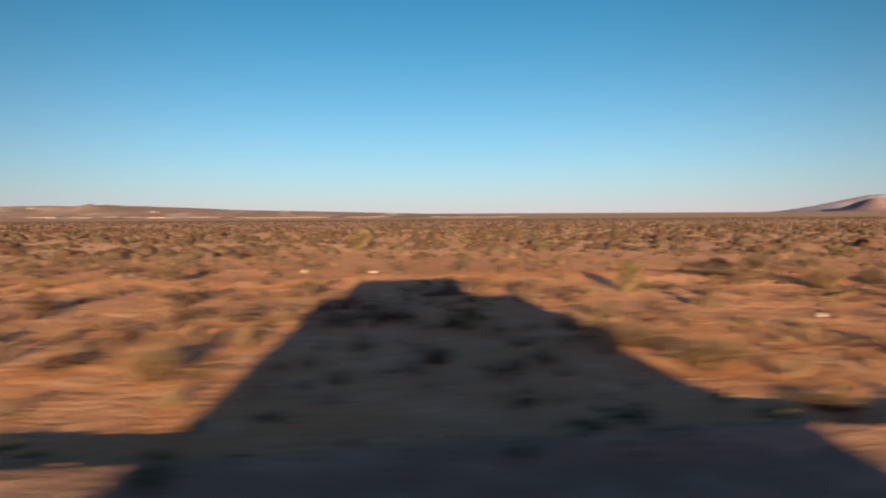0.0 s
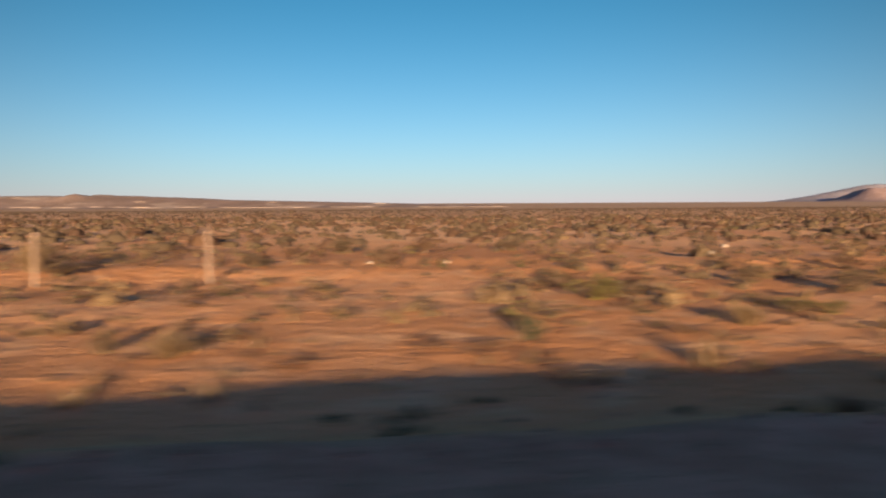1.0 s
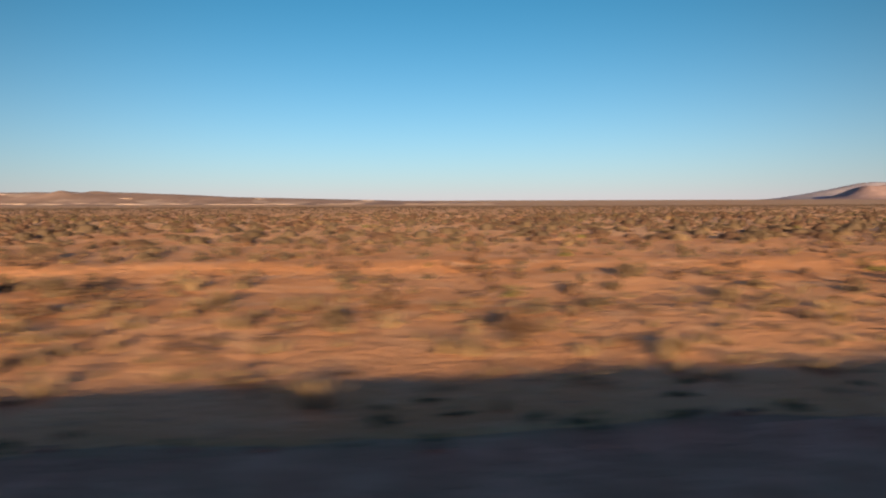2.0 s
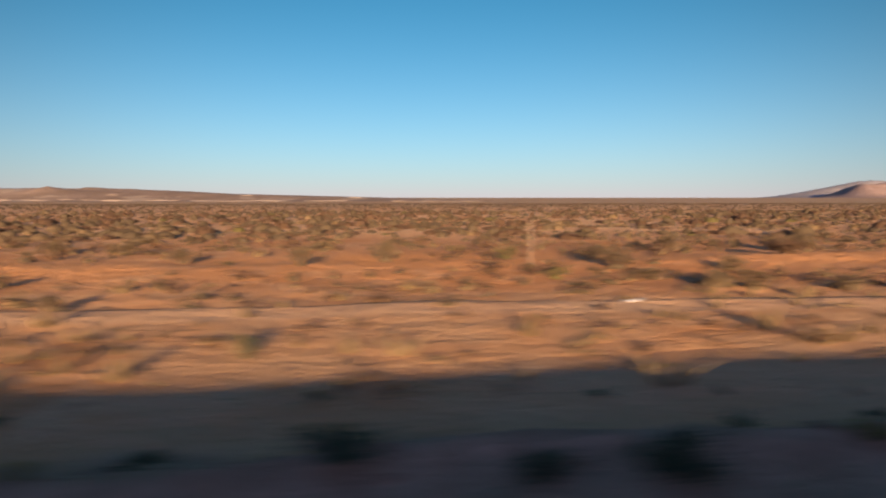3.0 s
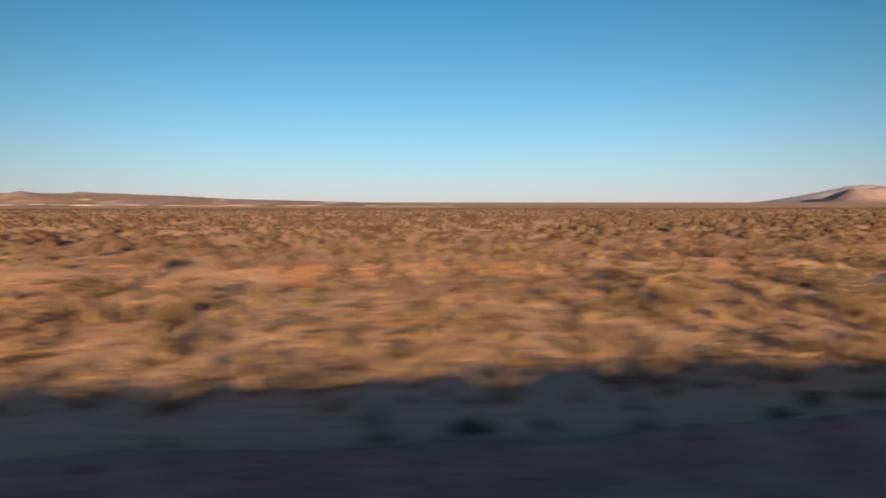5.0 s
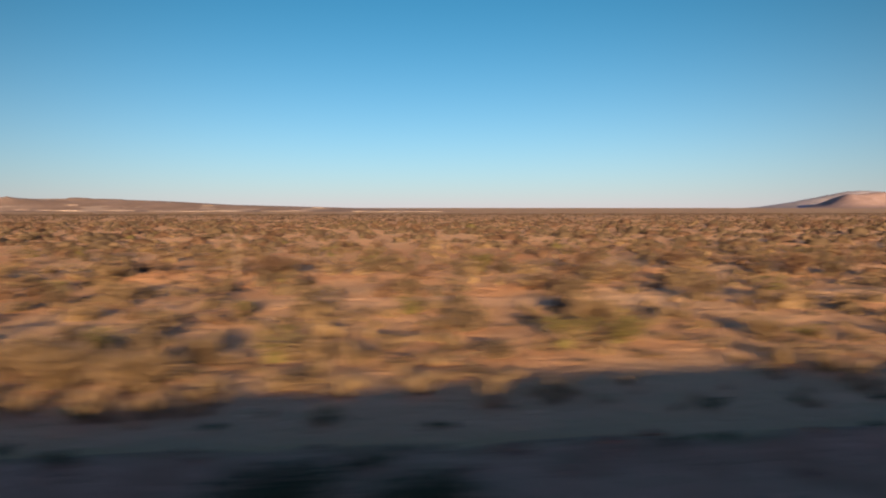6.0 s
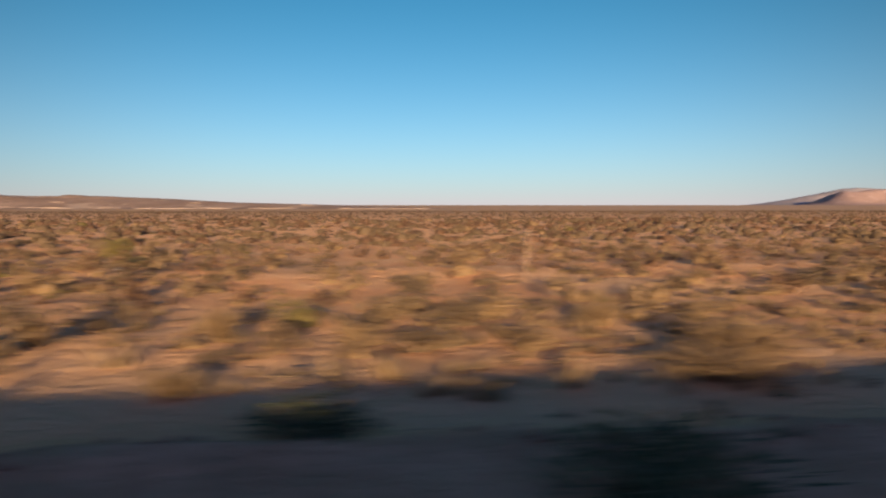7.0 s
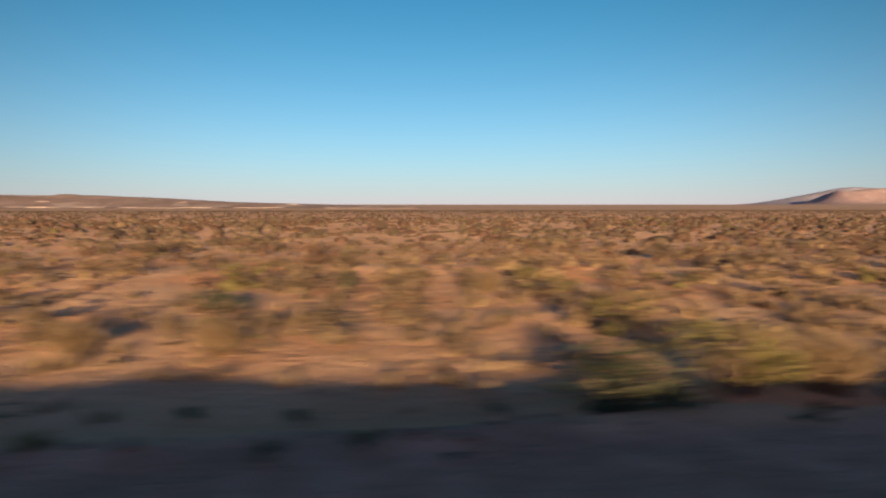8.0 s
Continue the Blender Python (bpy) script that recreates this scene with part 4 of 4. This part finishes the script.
def pebbles():
    v = np.array([(1, 0, 0), (0, 1, 0), (-1, 0, 0), (0, -1, 0), (0.6, 0.6, 0.5), (-0.6, 0.6, 0.55), (-0.6, -0.6, 0.5), (0.6, -0.6, 0.45)]) * 0.5
    f = np.array([(0, 1, 5, 4), (1, 2, 6, 5), (2, 3, 7, 6), (3, 0, 4, 7), (4, 5, 6, 7)])
    x, y = strewn(7000, 2.8, 13.0, 1.5)
    w = 0.02 + 0.05 * stuff_rnd.uniform(0, 1, len(x)) ** 3
    scatter("gravel", [(v, f), (v * np.array([1, 0.7, 1.2]), f)], PEBBLE, x, y, w, w, "loose brown gravel stones on the road shoulder", "gravel")


pebbles()


def clods():
    """Loose lumps of graded earth along the lip of the road."""
    v = np.array([(1, 0, -0.3), (0, 1, -0.3), (-1, 0, -0.3), (0, -1, -0.3), (0.7, 0.55, 0.35), (-0.5, 0.7, 0.5), (-0.7, -0.5, 0.4), (0.5, -0.7, 0.55)]) * 0.5
    f = np.array([(0, 1, 5, 4), (1, 2, 6, 5), (2, 3, 7, 6), (3, 0, 4, 7), (4, 5, 6, 7)])
    x = stuff_rnd.uniform(-10, 250, 5200)
    y = road_edge(x) - 0.1 + stuff_rnd.normal(0, 0.17, len(x))
    w = 0.03 + 0.15 * stuff_rnd.uniform(0, 1, len(x)) ** 3.5
    scatter("earth_clods", [(v, f), (v * np.array([1.2, 0.7, 1.3]), f), (v * np.array([0.8, 1.1, 0.8]), f)], CLOD, x, y, w, w * 0.8, "loose red earth clods along the road lip", "earth")


CLOD = plain("graded_earth", (0.27, 0.145, 0.078), 0.95, 0.0, 0.2, 5.0)
clods()


# ---- the vehicle at the start of the drive, standing on the road beside the camera ----
PAINT = plain("dusty_grey_paint", (0.34, 0.33, 0.31), 0.45, 0.0, 0.08, 3.0)
DARK = plain("black_rubber", (0.03, 0.03, 0.03), 0.8)
STEEL = plain("dull_steel", (0.45, 0.45, 0.45), 0.4, 0.9)
BOX = plain("roof_box_shell", (0.10, 0.10, 0.11), 0.6)
GLASS, _n, _l, _b = material("tinted_glass", 0.05, 0.5)
_b.inputs["Base Color"].default_value = (0.03, 0.035, 0.04, 1)
_b.inputs["Transmission Weight"].default_value = 0.5
RED, _n, _l, _b = material("red_lens", 0.2, 0.5)
_b.inputs["Base Color"].default_value = (0.4, 0.02, 0.02, 1)
CLEAR, _n, _l, _b = material("clear_lens", 0.1, 0.5)
_b.inputs["Base Color"].default_value = (0.7, 0.7, 0.7, 1)


def slab(profile, y0, y1, bevel):
    """A side profile of (x, z) points drawn across from y0 to y1, with rounded edges."""
    bm = bmesh.new()
    a = [bm.verts.new((x, y0, z)) for x, z in profile]
    b = [bm.verts.new((x, y1, z)) for x, z in profile]
    bm.faces.new(a)
    bm.faces.new(b[::-1])
    for i in range(len(a)):
        j = (i + 1) % len(a)
        bm.faces.new((a[j], a[i], b[i], b[j]))
    if bevel:
        bmesh.ops.bevel(bm, geom=bm.edges[:], offset=bevel, segments=2, affect="EDGES", clamp_overlap=True)
    return bm


def disc(radius, width, inner=0.0):
    """A wheel ring about the y axis."""
    bm = bmesh.new()
    prof = [(inner, -0.5), (radius * 0.93, -0.5), (radius, -0.36), (radius, 0.36), (radius * 0.93, 0.5), (inner, 0.5)]
    rows = [[bm.verts.new((r * math.cos(a * math.pi / 14), p * width, r * math.sin(a * math.pi / 14))) for r, p in prof] for a in range(28)]
    for i in range(28):
        p, q = rows[i], rows[(i + 1) % 28]
        for k in range(len(prof)):
            m = (k + 1) % len(prof)
            if prof[k][0] == 0 and prof[m][0] == 0:
                continue
            bm.faces.new((p[k], p[m], q[m], q[k]))
    bmesh.ops.remove_doubles(bm, verts=bm.verts, dist=0.0005)
    return bm


def touring_van(x, y):
    van = new("van")
    van.matrix_basis = pose(x, y, ROAD_UP + 0.015)
    tagged(van, "dusty boxy touring van with a roof box on the gravel road", "van")
    half = 0.86
    part("body", slab([(-1.84, 0.34), (-1.87, 0.62), (-1.80, 1.0), (-1.68, 1.64), (-1.56, 1.74), (1.95, 1.74), (2.20, 1.60), (2.36, 1.12), (2.52, 0.95), (2.58, 0.62), (2.55, 0.34)], -half, half, 0.05), PAINT, van)
    part("chassis", slab([(-1.7, 0.24), (-1.7, 0.36), (2.4, 0.36), (2.4, 0.24)], -0.7, 0.7, 0.0), DARK, van, "black underbody")
    for s in (-1, 1):
        for x0, x1 in ((-1.56, -0.62), (-0.54, 0.62), (0.70, 1.78)):
            part("side_window", slab([(x0, 1.02), (x0 + 0.06, 1.55), (x1 - (0.22 if x1 > 1.5 else 0.04), 1.55), (x1, 1.02)], s * (half - 0.01), s * (half + 0.006), 0.0), GLASS, van, "dark tinted window")
        part("wing_mirror", slab([(1.72, 1.08), (1.70, 1.24), (1.80, 1.26), (1.84, 1.10)], *sorted((s * (half + 0.16), s * (half + 0.01))), 0.015), DARK, van, "black mirror housing")
        part("headlight", slab([(2.46, 0.72), (2.44, 0.88), (2.56, 0.86), (2.59, 0.72)], s * 0.55, s * 0.80, 0.01), CLEAR, van, "clear headlight")
        part("tail_light", slab([(-1.87, 0.75), (-1.82, 1.02), (-1.76, 1.02), (-1.81, 0.75)], s * 0.68, s * 0.83, 0.01), RED, van, "red tail light")
        for wx in (-1.38, 1.62):
            tyre = part("tyre", disc(0.335, 0.22, 0.2), DARK, van)
            tyre.matrix_basis = pose(wx, s * 0.74, 0.325)
            part("rim", disc(0.205, 0.18), STEEL, tyre, "dull steel rim")
    part("windscreen", slab([(2.215, 1.56), (2.355, 1.12), (2.385, 1.12), (2.245, 1.56)], -0.74, 0.74, 0.0), GLASS, van)
    part("bumper", slab([(2.52, 0.36), (2.52, 0.58), (2.66, 0.55), (2.66, 0.38)], -0.84, 0.84, 0.02), DARK, van)
    part("rear_bumper", slab([(-1.97, 0.36), (-1.97, 0.54), (-1.82, 0.56), (-1.82, 0.36)], -0.84, 0.84, 0.02), DARK, van)
    for rx in (-0.9, 0.8):
        part("roof_bar", slab([(rx - 0.03, 1.73), (rx - 0.03, 1.80), (rx + 0.03, 1.80), (rx + 0.03, 1.73)], -0.7, 0.7, 0.0), STEEL, van)
    part("roof_box", slab([(-1.20, 1.80), (-1.26, 1.98), (-1.14, 2.26), (0.98, 2.26), (1.14, 2.05), (1.16, 1.80)], -0.62, 0.62, 0.05), BOX, van, "black roof box")
    return van


touring_van(0.18, -1.10)
